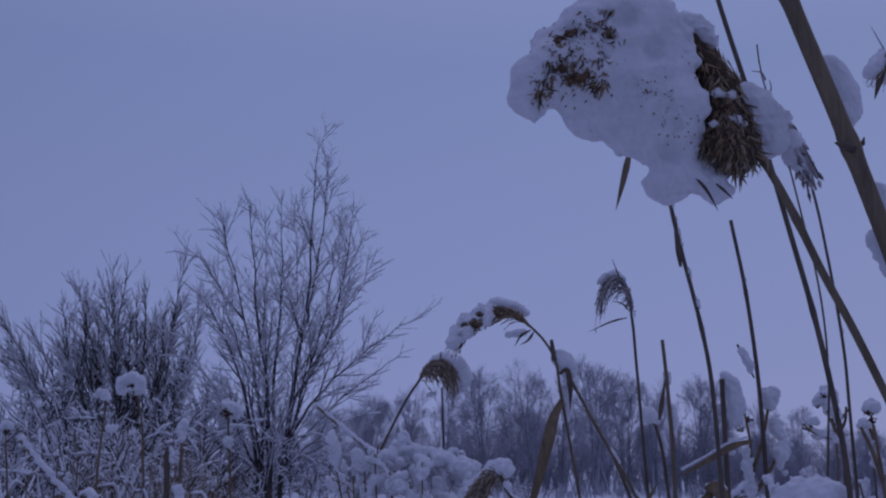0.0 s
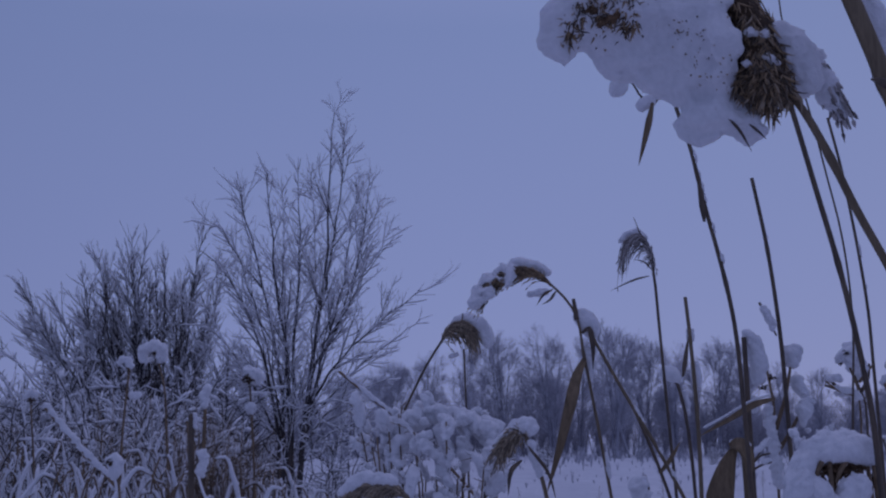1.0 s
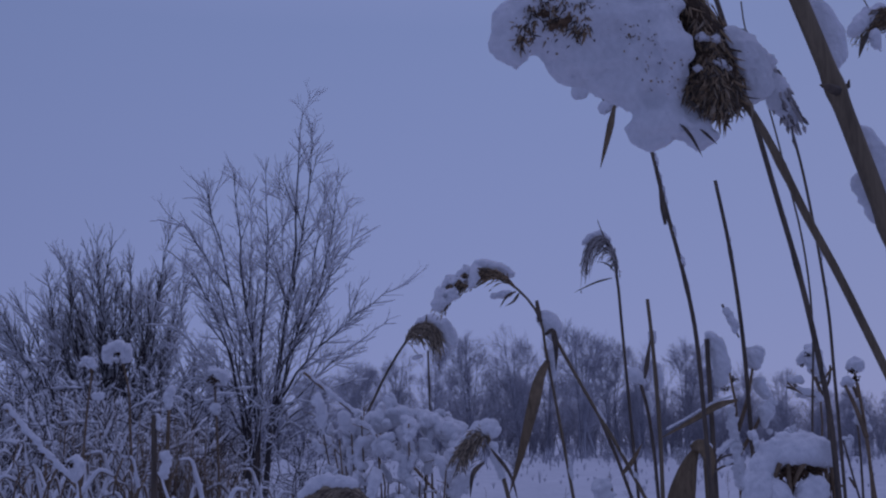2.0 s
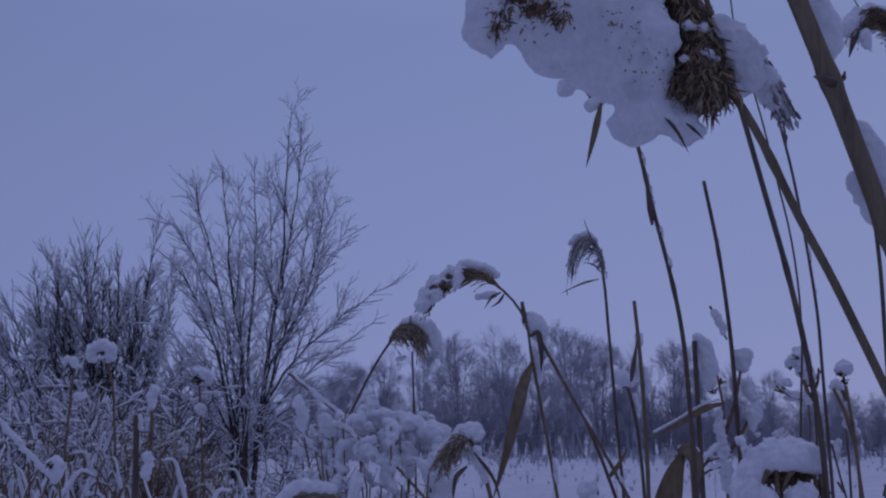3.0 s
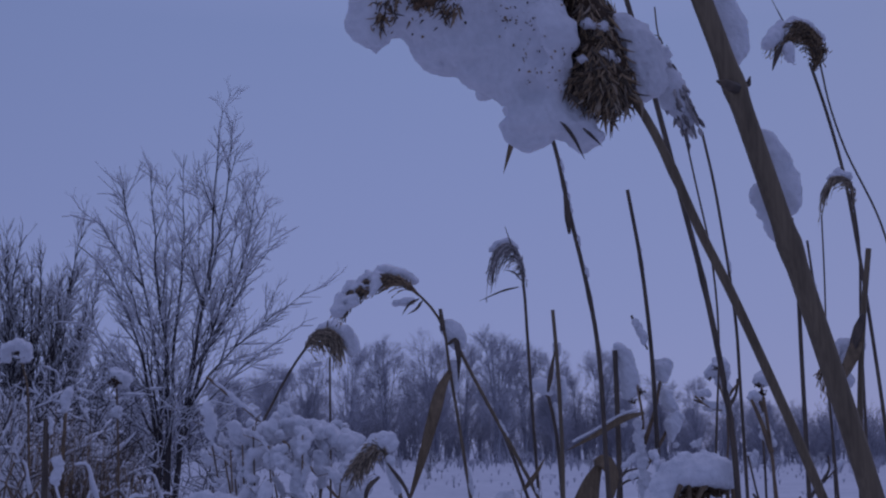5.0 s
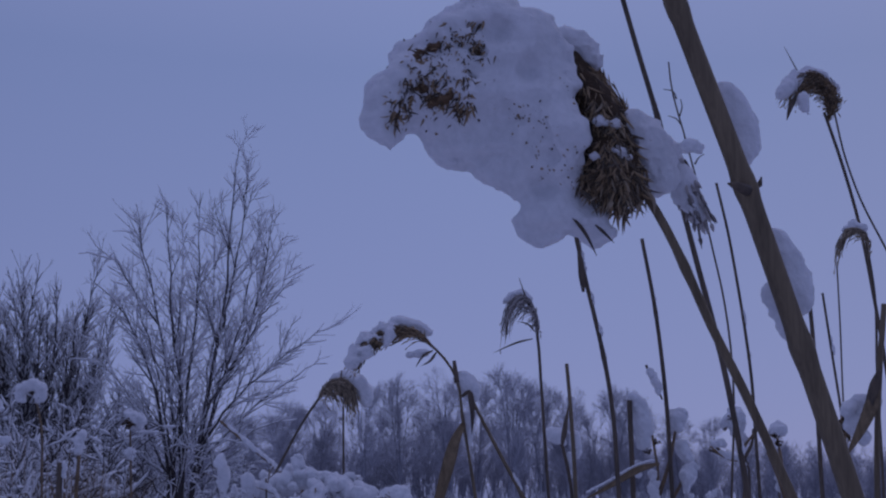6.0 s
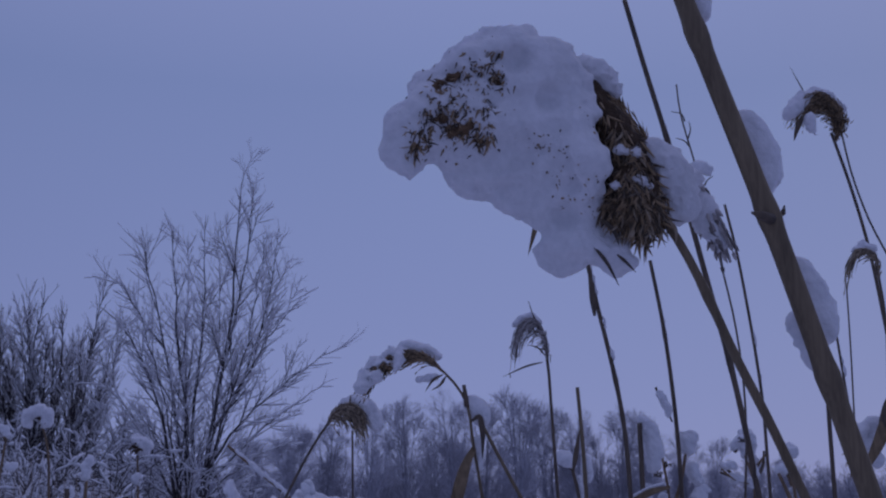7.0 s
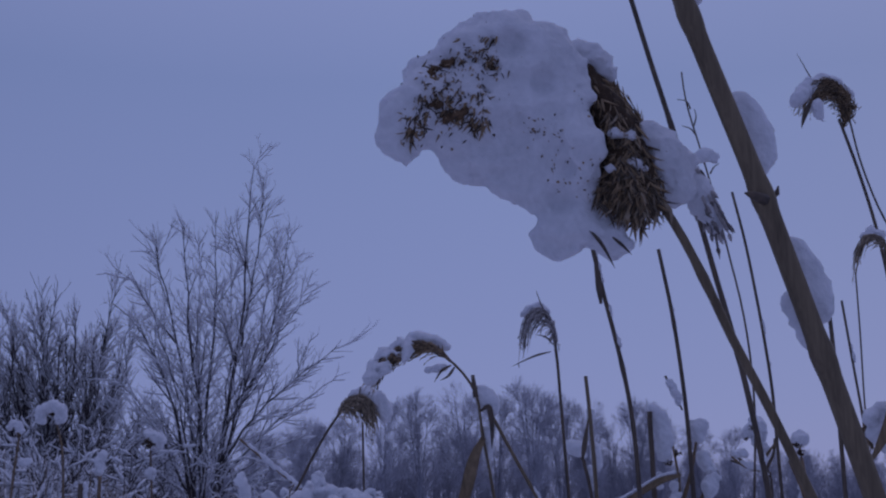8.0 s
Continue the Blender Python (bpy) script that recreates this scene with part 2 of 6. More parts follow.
def sprout(rng, lines, count, length, angle, rad, up=0.3, segs=4, lo=0.25, wob=0.12, least=0.0, per_metre=False):
    """Side branches along each line, count a line or count a metre."""
    out = []
    for pts, r in lines:
        pts = np.asarray(pts, float)
        r = np.asarray(r, float) * np.ones(len(pts))
        total = np.linalg.norm(pts[-1] - pts[0])
        if per_metre:
            n = rng.poisson(count * total * (1 - lo))
        else:
            n = rng.poisson(count) if count < 6 else int(count * rng.uniform(0.8, 1.2))
        for _ in range(n):
            u = lo + (1 - lo) * rng.random()
            x = u * (len(pts) - 1)
            i = min(int(x), len(pts) - 2)
            p = pts[i] + (x - i) * (pts[i + 1] - pts[i])
            t = pts[i + 1] - pts[i]
            t = t / (np.linalg.norm(t) + 1e-9)
            side = rng.normal(size=3)
            side -= side @ t * t
            side /= np.linalg.norm(side) + 1e-9
            a = radians(angle * rng.uniform(0.65, 1.35))
            d = math.cos(a) * t + math.sin(a) * side
            ln = length * rng.uniform(0.5, 1.2) * (1.2 - 0.85 * u)
            q = [p]
            for _s in range(segs):
                d = d + rng.normal(size=3) * wob + np.array([0, 0, up / segs])
                d /= np.linalg.norm(d)
                q.append(q[-1] + d * ln / segs)
            r0 = min(rad, 0.7 * r[i])
            out.append((np.array(q), np.linspace(r0, max(r0 * 0.35, least), segs + 1)))
    return out


# ---- ground: one snow sheet out to the horizon ----
def snow_ground():
    rows = [-400, -150, -60, -25, -10] + list(np.arange(-6, 12, 0.6)) + list(np.geomspace(12, 4000, 70))
    cols = np.concatenate([-np.geomspace(3000, 8, 34), np.arange(-7.5, 7.6, 0.5), np.geomspace(8, 3000, 34)])
    verts, faces = [], []
    for y in rows:
        for x in cols:
            d = math.hypot(x, y)
            z = 0.12 * noise.noise((x * 0.35, y * 0.35, 0)) + 0.10 * noise.noise((x * 0.9, y * 0.15, 7)) + 0.18 * noise.noise((x * 0.07, y * 0.07, 3))
            z *= min(1.0, 60 / (d + 1))
            verts.append((x, y, z - 0.02))
    n = len(cols)
    for i in range(len(rows) - 1):
        for j in range(n - 1):
            a = i * n + j
            faces.append((a, a + 1, a + n + 1, a + n))
    ob = part("ground", mesh_of("ground", verts, faces), SNOW_FIELD)
    tagged(ob, "open field under smooth fresh snow", "ground", kind="structure")


snow_ground()


# ---- far wood: bare frosted trees beyond the field, distance haze painted into their colour ----
def far_tree_meshes(seed, height):
    rng = np.random.default_rng(seed)
    stems = []
    for k in range(rng.integers(3, 6)):
        a = rng.uniform(0, 6.28)
        lean = rng.uniform(0.04, 0.20) * height
        top = (math.cos(a) * lean, math.sin(a) * lean, height * rng.uniform(0.82, 1.0))
        mid = (math.cos(a) * lean * 0.35, math.sin(a) * lean * 0.35, height * 0.45)
        base = (rng.normal() * 0.3, rng.normal() * 0.3, -0.1)
        stems.append((spline([base, mid, top], 7), np.linspace(0.10, 0.018, 8)))
    l1 = sprout(rng, stems, 16, height * 0.36, 46, 0.028, up=0.45, segs=4, lo=0.14, least=0.012)
    l2 = sprout(rng, l1, 11, height * 0.17, 42, 0.015, up=0.35, segs=3, lo=0.2, least=0.010)
    l3 = sprout(rng, l2, 3.6, height * 0.085, 38, 0.011, up=0.25, segs=2, lo=0.25, least=0.008)
    return tubes("trunk", stems, 5), tubes("crown", l1 + l2 + l3, 3)


FAR_KINDS = []
for seed, height in ((3, 10.0), (4, 10.0), (5, 10.0), (6, 10.0)):
    FAR_KINDS.append(far_tree_meshes(seed, height))


def far_tree(k, x, y, height, turn):
    ob = thing("bare_tree", (x, y, 0), "bare leafless tree of the far wood, grey with frost and painted haze", "tree", "trees of the far wood")
    trunk, crown = FAR_KINDS[k % len(FAR_KINDS)]
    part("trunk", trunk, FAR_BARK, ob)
    tagged(part("crown", crown, FAR_TWIG, ob, "fine frosted twigs, paled by painted haze"), kind="stuff")
    ob.rotation_euler = (0, 0, turn)
    s = height / 10.0
    ob.scale = (s, s, s)


FAR_TREES = (
    ((-10.39, 118.00, 7.39)), ((-6.71, 112.00, 8.46)), ((-3.72, 116.00, 9.57)), ((0.42, 110.00, 9.87)), ((4.20, 114.00, 11.03)),
    ((7.20, 120.00, 8.70)), ((8.73, 112.00, 11.37)), ((12.24, 118.00, 11.21)), ((14.71, 110.00, 11.76)), ((18.06, 114.00, 10.89)),
    ((20.62, 112.00, 9.73)), ((24.32, 120.00, 8.73)), ((26.22, 118.00, 10.95)), ((28.00, 114.00, 8.66)), ((33.09, 118.00, 8.45)),
    ((34.84, 113.00, 7.77)), ((39.85, 118.00, 6.48)), ((41.90, 114.00, 5.87)), ((47.39, 118.00, 5.91)), ((49.80, 114.00, 5.88)),
)
rng = np.random.default_rng(11)
for k, (x, y, z) in enumerate(FAR_TREES):
    far_tree(k, x, y, z, rng.uniform(0, 6.28))
for k in range(22):
    y = rng.uniform(122, 140)
    far_tree(k + 1, -45 + k * 4.6 + rng.normal() * 1.2, y, rng.uniform(7.0, 9.5) * (1.0 if k < 15 else 0.75), rng.uniform(0, 6.28))


def brush(seed, count, x0, x1, y0, y1, h0, h1, mat, name, label, thick):
    rng = np.random.default_rng(seed)
    kinds = []
    for _ in range(16):
        stems = []
        for _s in range(7):
            a, l = rng.uniform(0, 6.28), rng.uniform(0.1, 0.55)
            stems.append((spline([(0, 0, -0.02), (math.cos(a) * l * 0.4, math.sin(a) * l * 0.4, 0.55), (math.cos(a) * l, math.sin(a) * l, rng.uniform(0.75, 1))], 4), np.linspace(thick, thick * 0.4, 5)))
        kinds.append(stems + sprout(rng, stems, 7, 0.28, 42, thick * 0.7, up=0.2, segs=2, lo=0.2, least=thick * 0.35))
    lines = []
    for k in range(count):
        a, h = rng.uniform(0, 6.28), rng.uniform(h0, h1)
        turn = h * np.array([[math.cos(a), math.sin(a), 0], [-math.sin(a), math.cos(a), 0], [0, 0, 1]])
        spot = np.array([rng.uniform(x0, x1), rng.uniform(y0, y1), 0])
        lines += [(p @ turn + spot, r) for p, r in kinds[k % 16]]
    ob = part(name, tubes(name, lines, 3), mat)
    tagged(ob, label, "brushwood", kind="stuff")


# Haze at the wood's foot is put into FAR_BARK's pale colour, beside the frost.
brush(21, 650, -66, 82, 114, 136, 2.0, 6.5, FAR_BARK, "far_brushwood", "dense frosted brushwood at the foot of the far wood, haze painted into its colour", 0.035)
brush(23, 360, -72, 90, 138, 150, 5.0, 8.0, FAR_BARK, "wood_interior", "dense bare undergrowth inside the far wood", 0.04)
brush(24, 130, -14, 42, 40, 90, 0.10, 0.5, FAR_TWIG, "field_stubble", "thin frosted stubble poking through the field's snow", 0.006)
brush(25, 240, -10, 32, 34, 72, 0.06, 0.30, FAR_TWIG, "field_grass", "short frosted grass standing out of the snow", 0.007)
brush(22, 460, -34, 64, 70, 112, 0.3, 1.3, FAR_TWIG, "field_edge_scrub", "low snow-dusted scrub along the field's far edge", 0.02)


# ---- the tall bare tree and its neighbour ----
def bare_tree(name, base, stems, seed, label, n0, n1, len1, n2, len2, n3, len3, thick, bold=1.0, twig_mat=None, extra=0, open_angle=0, clear=0.0, taper=1.5, twig_angle=38):
    rng = np.random.default_rng(seed)
    ob = thing(name, base, label, "tree")
    limbs = []
    for pts, r0, r1 in stems:
        p = spline(rel(pts, base), 14) * (0.97, 1, 0.967)
        p[1:-1] += rng.normal(size=(13, 3)) * 0.025
        limbs.append((p, r1 * 0.8 + (r0 * 0.85 - r1 * 0.8) * np.linspace(1, 0, 15) ** taper))
        for _ in range(extra):
            q = p + np.linspace(0, 1, 15)[:, None] ** 1.3 * rng.normal(size=3) * (0.85, 0.6, 0.5)
            limbs.append((q, r1 * 0.7 + (r0 * 0.55 - r1 * 0.7) * np.linspace(1, 0, 15) ** taper))
    l0 = sprout(rng, limbs, n0, len1 * 1.7, 21 + open_angle, 0.016 * bold, up=0.12, segs=7, lo=0.14 + clear, least=0.005, wob=0.03, per_metre=True)
    l1 = sprout(rng, limbs + l0, n1, len1, 33 + open_angle, 0.0075 * bold, up=0.18, segs=5, lo=0.1 + clear, least=0.003 * bold, wob=0.035, per_metre=True)
    l2 = sprout(rng, l1 + l0, n2, len2, twig_angle, 0.0045 * bold, up=0.15, segs=3, lo=0.15, least=0.0025 * bold, wob=0.05, per_metre=True)
    l3 = sprout(rng, l2, n3, len3, 34, 0.004, up=0.1, segs=2, lo=0.2, least=0.0025, per_metre=True)
    limbs = limbs + l0
    part("trunk", tubes("trunk", limbs, 7), BARK, ob, "dark bark on slender stems")
    tagged(part("branchwork", tubes("branchwork", l1, 4), twig_mat or TWIG, ob), kind="stuff")
    tagged(part("crown", tubes("crown", l2 + l3, 3), twig_mat or TWIG, ob, "fine twigs grey with frost"), kind="stuff")
    snow = snow_lines(rng, limbs, thick * 1.2, 0.6, 0.25) + snow_lines(rng, l1, thick, 0.8, 0.1) + snow_lines(rng, l2, thick * 0.6, 0.6, 0.1)
    tagged(part("snow", tubes("snow", snow, 4), SNOW, ob, "thin ridges of snow on the branches"), kind="stuff")
    return ob


MAIN_STEMS = (
    ((((-4.36, 28.00, 0.01)), ((-4.56, 28.00, 2.38)), ((-5.03, 27.60, 4.26)), ((-5.67, 27.20, 5.56)), ((-6.32, 27.00, 6.21))), 0.075, 0.010),
    ((((-4.26, 28.00, 0.01)), ((-4.48, 28.20, 3.21)), ((-5.00, 28.40, 5.47)), ((-5.52, 28.60, 7.22)), ((-5.86, 28.80, 8.67))), 0.085, 0.010),
    ((((-4.15, 28.00, 0.01)), ((-4.26, 28.00, 3.47)), ((-4.53, 27.60, 5.49)), ((-4.68, 27.40, 7.13)), ((-4.80, 27.20, 8.37))), 0.08, 0.010),
    ((((-4.07, 28.00, 0.01)), ((-4.16, 28.30, 3.49)), ((-4.16, 28.80, 5.96)), ((-4.21, 29.00, 7.76)), ((-4.28, 29.20, 8.98))), 0.08, 0.010),
    ((((-3.95, 28.00, 0.00)), ((-3.73, 28.00, 3.06)), ((-3.36, 27.90, 5.40)), ((-3.25, 27.90, 7.53)), ((-3.16, 27.90, 10.00))), 0.095, 0.010),
)
FORKS = (
    ((((-3.40, 27.90, 5.12)), ((-3.09, 28.20, 7.16)), ((-2.99, 28.40, 8.81)), ((-2.96, 28.50, 9.88))), 0.04, 0.009),
    ((((-3.73, 28.00, 3.06)), ((-3.10, 28.30, 4.33)), ((-2.58, 28.60, 6.23)), ((-2.30, 29.00, 8.79))), 0.045, 0.009),
    ((((-3.45, 28.00, 3.89)), ((-2.74, 27.60, 4.81)), ((-2.18, 27.20, 5.72)), ((-1.60, 27.00, 6.44))), 0.035, 0.008),
    ((((-3.78, 28.00, 2.11)), ((-3.40, 27.80, 2.92)), ((-2.57, 27.40, 3.84)), ((-1.75, 27.00, 4.54)), ((-0.88, 26.80, 5.18))), 0.045, 0.008),
)
SIDE_LIMBS = (
    ((((-3.80, 28.00, 1.84)), ((-3.19, 28.40, 2.67)), ((-2.27, 28.80, 3.68)), ((-1.04, 29.00, 4.58))), 0.038, 0.008),
    ((((-3.74, 28.00, 2.38)), ((-3.04, 27.40, 4.51)), ((-2.61, 27.00, 6.51)), ((-2.46, 26.80, 7.84))), 0.035, 0.008),
    ((((-3.80, 28.00, 1.57)), ((-3.44, 28.60, 3.66)), ((-2.89, 29.20, 6.03)), ((-2.08, 29.60, 7.83))), 0.035, 0.008),
    ((((-3.82, 28.00, 1.44)), ((-3.18, 27.20, 2.16)), ((-2.34, 26.60, 2.70)), ((-1.56, 26.40, 3.04))), 0.028, 0.008),
)
LOW_BOUGHS = (
    ((((-3.83, 28.00, 1.04)), ((-3.46, 28.60, 1.58)), ((-2.82, 29.00, 1.93)), ((-2.27, 29.20, 2.07))), 0.024, 0.008),
    ((((-3.94, 28.00, 1.84)), ((-3.51, 27.20, 2.36)), ((-2.98, 26.60, 2.47)), ((-2.45, 26.40, 2.41))), 0.022, 0.008),
    ((((-4.36, 28.00, 2.38)), ((-4.68, 27.40, 2.83)), ((-5.14, 27.00, 3.00)), ((-5.55, 26.80, 3.02))), 0.024, 0.008),
    ((((-4.27, 28.00, 1.31)), ((-4.51, 27.40, 1.77)), ((-4.91, 27.00, 1.96)), ((-5.26, 26.80, 1.93))), 0.022, 0.008),
)
BACK_STEMS = (
    ((((-4.34, 28.00, 1.57)), ((-4.65, 27.20, 3.68)), ((-5.05, 26.60, 5.34)), ((-5.67, 26.20, 6.63))), 0.035, 0.008),
    ((((-4.22, 28.00, 2.11)), ((-4.56, 29.00, 4.97)), ((-4.68, 29.60, 6.83)), ((-4.82, 30.00, 8.44))), 0.035, 0.008),
    ((((-4.40, 28.00, 1.04)), ((-5.05, 27.40, 1.90)), ((-5.63, 27.00, 2.74)), ((-5.94, 26.80, 3.64))), 0.03, 0.008),
    ((((-3.70, 28.00, 3.20)), ((-3.72, 29.00, 5.27)), ((-3.84, 29.60, 7.14)), ((-4.03, 30.00, 8.75))), 0.03, 0.008),
    ((((-4.41, 28.00, 1.44)), ((-5.12, 28.40, 2.81)), ((-6.09, 28.80, 4.23)), ((-6.63, 29.00, 5.40))), 0.045, 0.008),
)
bare_tree("tall_tree", (-4.05, 28.00, 0.01), MAIN_STEMS + FORKS + SIDE_LIMBS + LOW_BOUGHS + BACK_STEMS, 31, "tall slender bare tree with many stems, frosted, standing in scrub", 1.9, 5.6, 1.05, 3.7, 0.48, 1.8, 0.24, 0.020, open_angle=3, clear=0.06, taper=1.3)

OUTER_STEMS = (
    ((((-8.82, 33.00, -0.43)), ((-9.31, 33.00, 3.18)), ((-9.55, 33.00, 5.44)), ((-9.68, 33.00, 7.22))), 0.09, 0.012),
    ((((-8.72, 33.00, -0.43)), ((-8.79, 33.30, 3.20)), ((-8.78, 33.60, 5.52)), ((-8.87, 33.80, 7.17))), 0.09, 0.012),
    ((((-8.89, 33.00, -0.43)), ((-9.65, 32.60, 2.84)), ((-10.08, 32.20, 4.87)), ((-10.20, 32.00, 6.40))), 0.07, 0.012),
    ((((-8.94, 33.00, -0.43)), ((-10.18, 33.40, 2.40)), ((-11.05, 33.80, 4.04)), ((-11.37, 34.00, 5.56))), 0.07, 0.012),
    ((((-8.66, 33.00, -0.43)), ((-8.16, 32.60, 2.85)), ((-7.91, 32.20, 4.72)), ((-7.86, 32.00, 6.13))), 0.07, 0.012),
    ((((-8.58, 33.00, -0.43)), ((-7.94, 33.40, 2.56)), ((-7.69, 33.80, 4.05)), ((-7.62, 34.00, 5.24))), 0.06, 0.012),
)
INNER_STEMS = (
    ((((-8.97, 33.00, -0.43)), ((-10.51, 33.00, 1.91)), ((-11.38, 33.00, 3.18)), ((-12.08, 33.00, 4.30))), 0.06, 0.012),
    ((((-8.85, 33.00, -0.43)), ((-9.85, 33.80, 2.90)), ((-10.32, 34.20, 4.74)), ((-10.53, 34.40, 6.29))), 0.06, 0.012),
    ((((-8.69, 33.00, -0.43)), ((-8.67, 34.00, 2.74)), ((-8.62, 34.40, 4.26)), ((-8.72, 34.60, 5.99))), 0.06, 0.012),
    ((((-8.63, 33.00, -0.43)), ((-7.36, 32.40, 1.59)), ((-6.69, 32.00, 2.67)), ((-6.38, 31.80, 3.59))), 0.05, 0.012),
    ((((-8.97, 33.00, -0.43)), ((-10.21, 32.40, 2.68)), ((-10.94, 32.00, 4.22)), ((-11.40, 31.80, 5.29))), 0.06, 0.012),
    ((((-8.77, 33.00, -0.43)), ((-8.83, 32.40, 3.15)), ((-8.81, 32.00, 5.01)), ((-8.79, 31.80, 6.25))), 0.07, 0.012),
)
bare_tree("bushy_tree", (-8.75, 33.00, -0.28), OUTER_STEMS + INNER_STEMS, 32, "bushy bare tree with many upright stems, dusted with snow", 2.4, 6.5, 0.95, 2.8, 0.45, 1.0, 0.22, 0.026, 1.8, BARK, 2, open_angle=-5, taper=0.9, twig_angle=28)


# ---- frosted scrub on the near side of the trees ----
def shrub_kind(seed, height, stems, thick):
    rng = np.random.default_rng(seed)
    lines = []
    for _ in range(stems):
        a, l = rng.uniform(0, 6.28), rng.uniform(0.15, 0.75) * height
        h = height * rng.uniform(0.55, 1.0)
        b = rng.normal(size=2) * 0.15 * height
        p = spline([(b[0], b[1], -0.05), (b[0] + math.cos(a) * l * 0.35, b[1] + math.sin(a) * l * 0.35, h * 0.55),
                    (b[0] + math.cos(a) * l, b[1] + math.sin(a) * l, h)], 7)
        p[1:] += rng.normal(size=(7, 3)) * 0.02 * height
        lines.append((p, np.linspace(thick, thick * 0.35, 8)))
    l1 = sprout(rng, lines, 9, height * 0.33, 45, thick * 0.5, up=0.1, segs=4, lo=0.2, least=thick * 0.25, wob=0.2)
    l2 = sprout(rng, l1, 4.5, height * 0.13, 45, thick * 0.3, up=0.0, segs=2, lo=0.2, least=thick * 0.2, wob=0.25)
    wood = tubes("stems", lines + l1, 4)
    twig = tubes("twigs", l2, 3)
    snow = tubes("snow", snow_lines(rng, lines, thick * 1.3, 0.8, 0.15) + snow_lines(rng, l1, thick * 1.45, 0.8, 0.1) + snow_lines(rng, l2, thick * 0.9, 0.35, 0.1), 4)
    return wood, twig, snow


SHRUBS = [shrub_kind(41, 2.2, 12, 0.016), shrub_kind(42, 2.2, 15, 0.014), shrub_kind(43, 2.2, 10, 0.018)]


def shrub(k, x, y, height, turn, label="tangled leafless shrub loaded with snow"):
    ob = thing("shrub", (x, y, 0), label, "shrub", "snowy scrub round the trees")
    wood, twig, snow = SHRUBS[k % 3]
    tagged(part("branchwork", wood, BARK, ob), kind="stuff")
    tagged(part("crown", twig, BARK, ob), kind="stuff")
    tagged(part("snow", snow, SNOW, ob, "snow lying along the twigs"), kind="stuff")
    ob.rotation_euler = (0, 0, turn)
    s = height / 2.2
    ob.scale = (s, s, s)


rng = np.random.default_rng(51)
for k in range(64):
    y = rng.uniform(12, 33)
    x = y * (-0.40 + 0.29 * rng.random())
    h = rng.uniform(1.9, 3.0) if x / y < -0.19 else rng.uniform(1.3, 2.0)
    if -0.27 < x / y < -0.112 and y < 28.5:
        h = 0.75 if x / y > -0.2 else 1.6
    shrub(k, x, y, h * (0.9 + 0.02 * (y - 13)), rng.uniform(0, 6.28))
for k in range(34):
    y = rng.uniform(6.5, 12)
    x = y * (-0.42 + 0.17 * rng.random())
    shrub(k, x, y, rng.uniform(1.3, 1.65 if x / y > -0.3 else 1.85) + 0.02 * (y - 7), rng.uniform(0, 6.28))
for k in range(26):
    y = rng.uniform(45, 100)
    shrub(k, y * rng.uniform(-0.12, 0.42), y, rng.uniform(0.7, 1.6), rng.uniform(0, 6.28), "small shrub on the field, white with snow")


# ---- reeds ----
def stem_mesh(pts, r0, r1, n=40, nodes=(), sides=10):
    p = spline(pts, n)
    r = np.linspace(r0, r1, n + 1)
    u = np.linspace(0, 1, n + 1)
    for q in nodes:
        d = np.linalg.norm(p - np.array(q), axis=1)
        r = r * (1 + 0.22 * np.exp(-((d / (1.1 * r0)) ** 2)))
    return tubes("stem", [(p, r)], sides)


def ground_foot(pts):
    """Carries a stem down into the snow below its lowest point."""
    a, b = np.array(pts[0], float), np.array(pts[1], float)
    d = a - b
    d /= np.linalg.norm(d)
    k = a[2] / max(0.3, -d[2])
    foot = a + np.array([d[0] * k * 0.45, d[1] * k * 0.45, -a[2] - 0.03])
    mid = (a + foot) / 2 + np.array([d[0], d[1], 0]) * 0.08 * k
    return [tuple(foot), tuple(mid)] + list(pts)


def combed_lines(rng, axis, count, fan, sag, rad, thick=0.0, first=0.6, segs=7):
    """Strands that follow a plume's axis, fan out and hang at their ends."""
    ax = np.array(axis)
    n = len(ax) - 1
    end = (ax[-1] - ax[-2]) * n
    out = []
    for _ in range(count):
        u0, span = first * rng.random(), rng.uniform(0.22, 0.5)
        side = rng.normal(size=3)
        side /= np.linalg.norm(side) + 1e-9
        drop = sag * rng.uniform(0.3, 1.4)
        q = []
        for k in range(segs + 1):
            f = k / segs
            u = u0 + f * span
            x = min(u, 0.9999) * n
            i = int(x)
            p = ax[i] + (x - i) * (ax[i + 1] - ax[i]) + max(0.0, u - 1) * end
            q.append(p + side * (thick + fan * f) + np.array([0, 0, -drop * f * f]) + rng.normal(size=3) * fan * 0.05)
        out.append((np.array(q), rad * np.array([0.7] + [1.0] * (segs - 1) + [0.2])))
    return out


def spikelets(rng, strands, per, length, rad):
    """Small husks, pointed at both ends, along the strands."""
    out = []
    for pts, _r in strands:
        for _ in range(per):
            u = rng.uniform(0.15, 1.0) * (len(pts) - 1)
            i = min(int(u), len(pts) - 2)
            p = pts[i] + (u - i) * (pts[i + 1] - pts[i])
            t = pts[i + 1] - pts[i]
            d = t / (np.linalg.norm(t) + 1e-9) + rng.normal(size=3) * 0.22
            d /= np.linalg.norm(d)
            ln = length * rng.uniform(0.6, 1.3)
            q = np.array([p + d * ln * s for s in (0, 0.3, 0.65, 1.0)])
            out.append((q, rad * np.array([0.25, 1.0, 0.75, 0.05])))
    return out


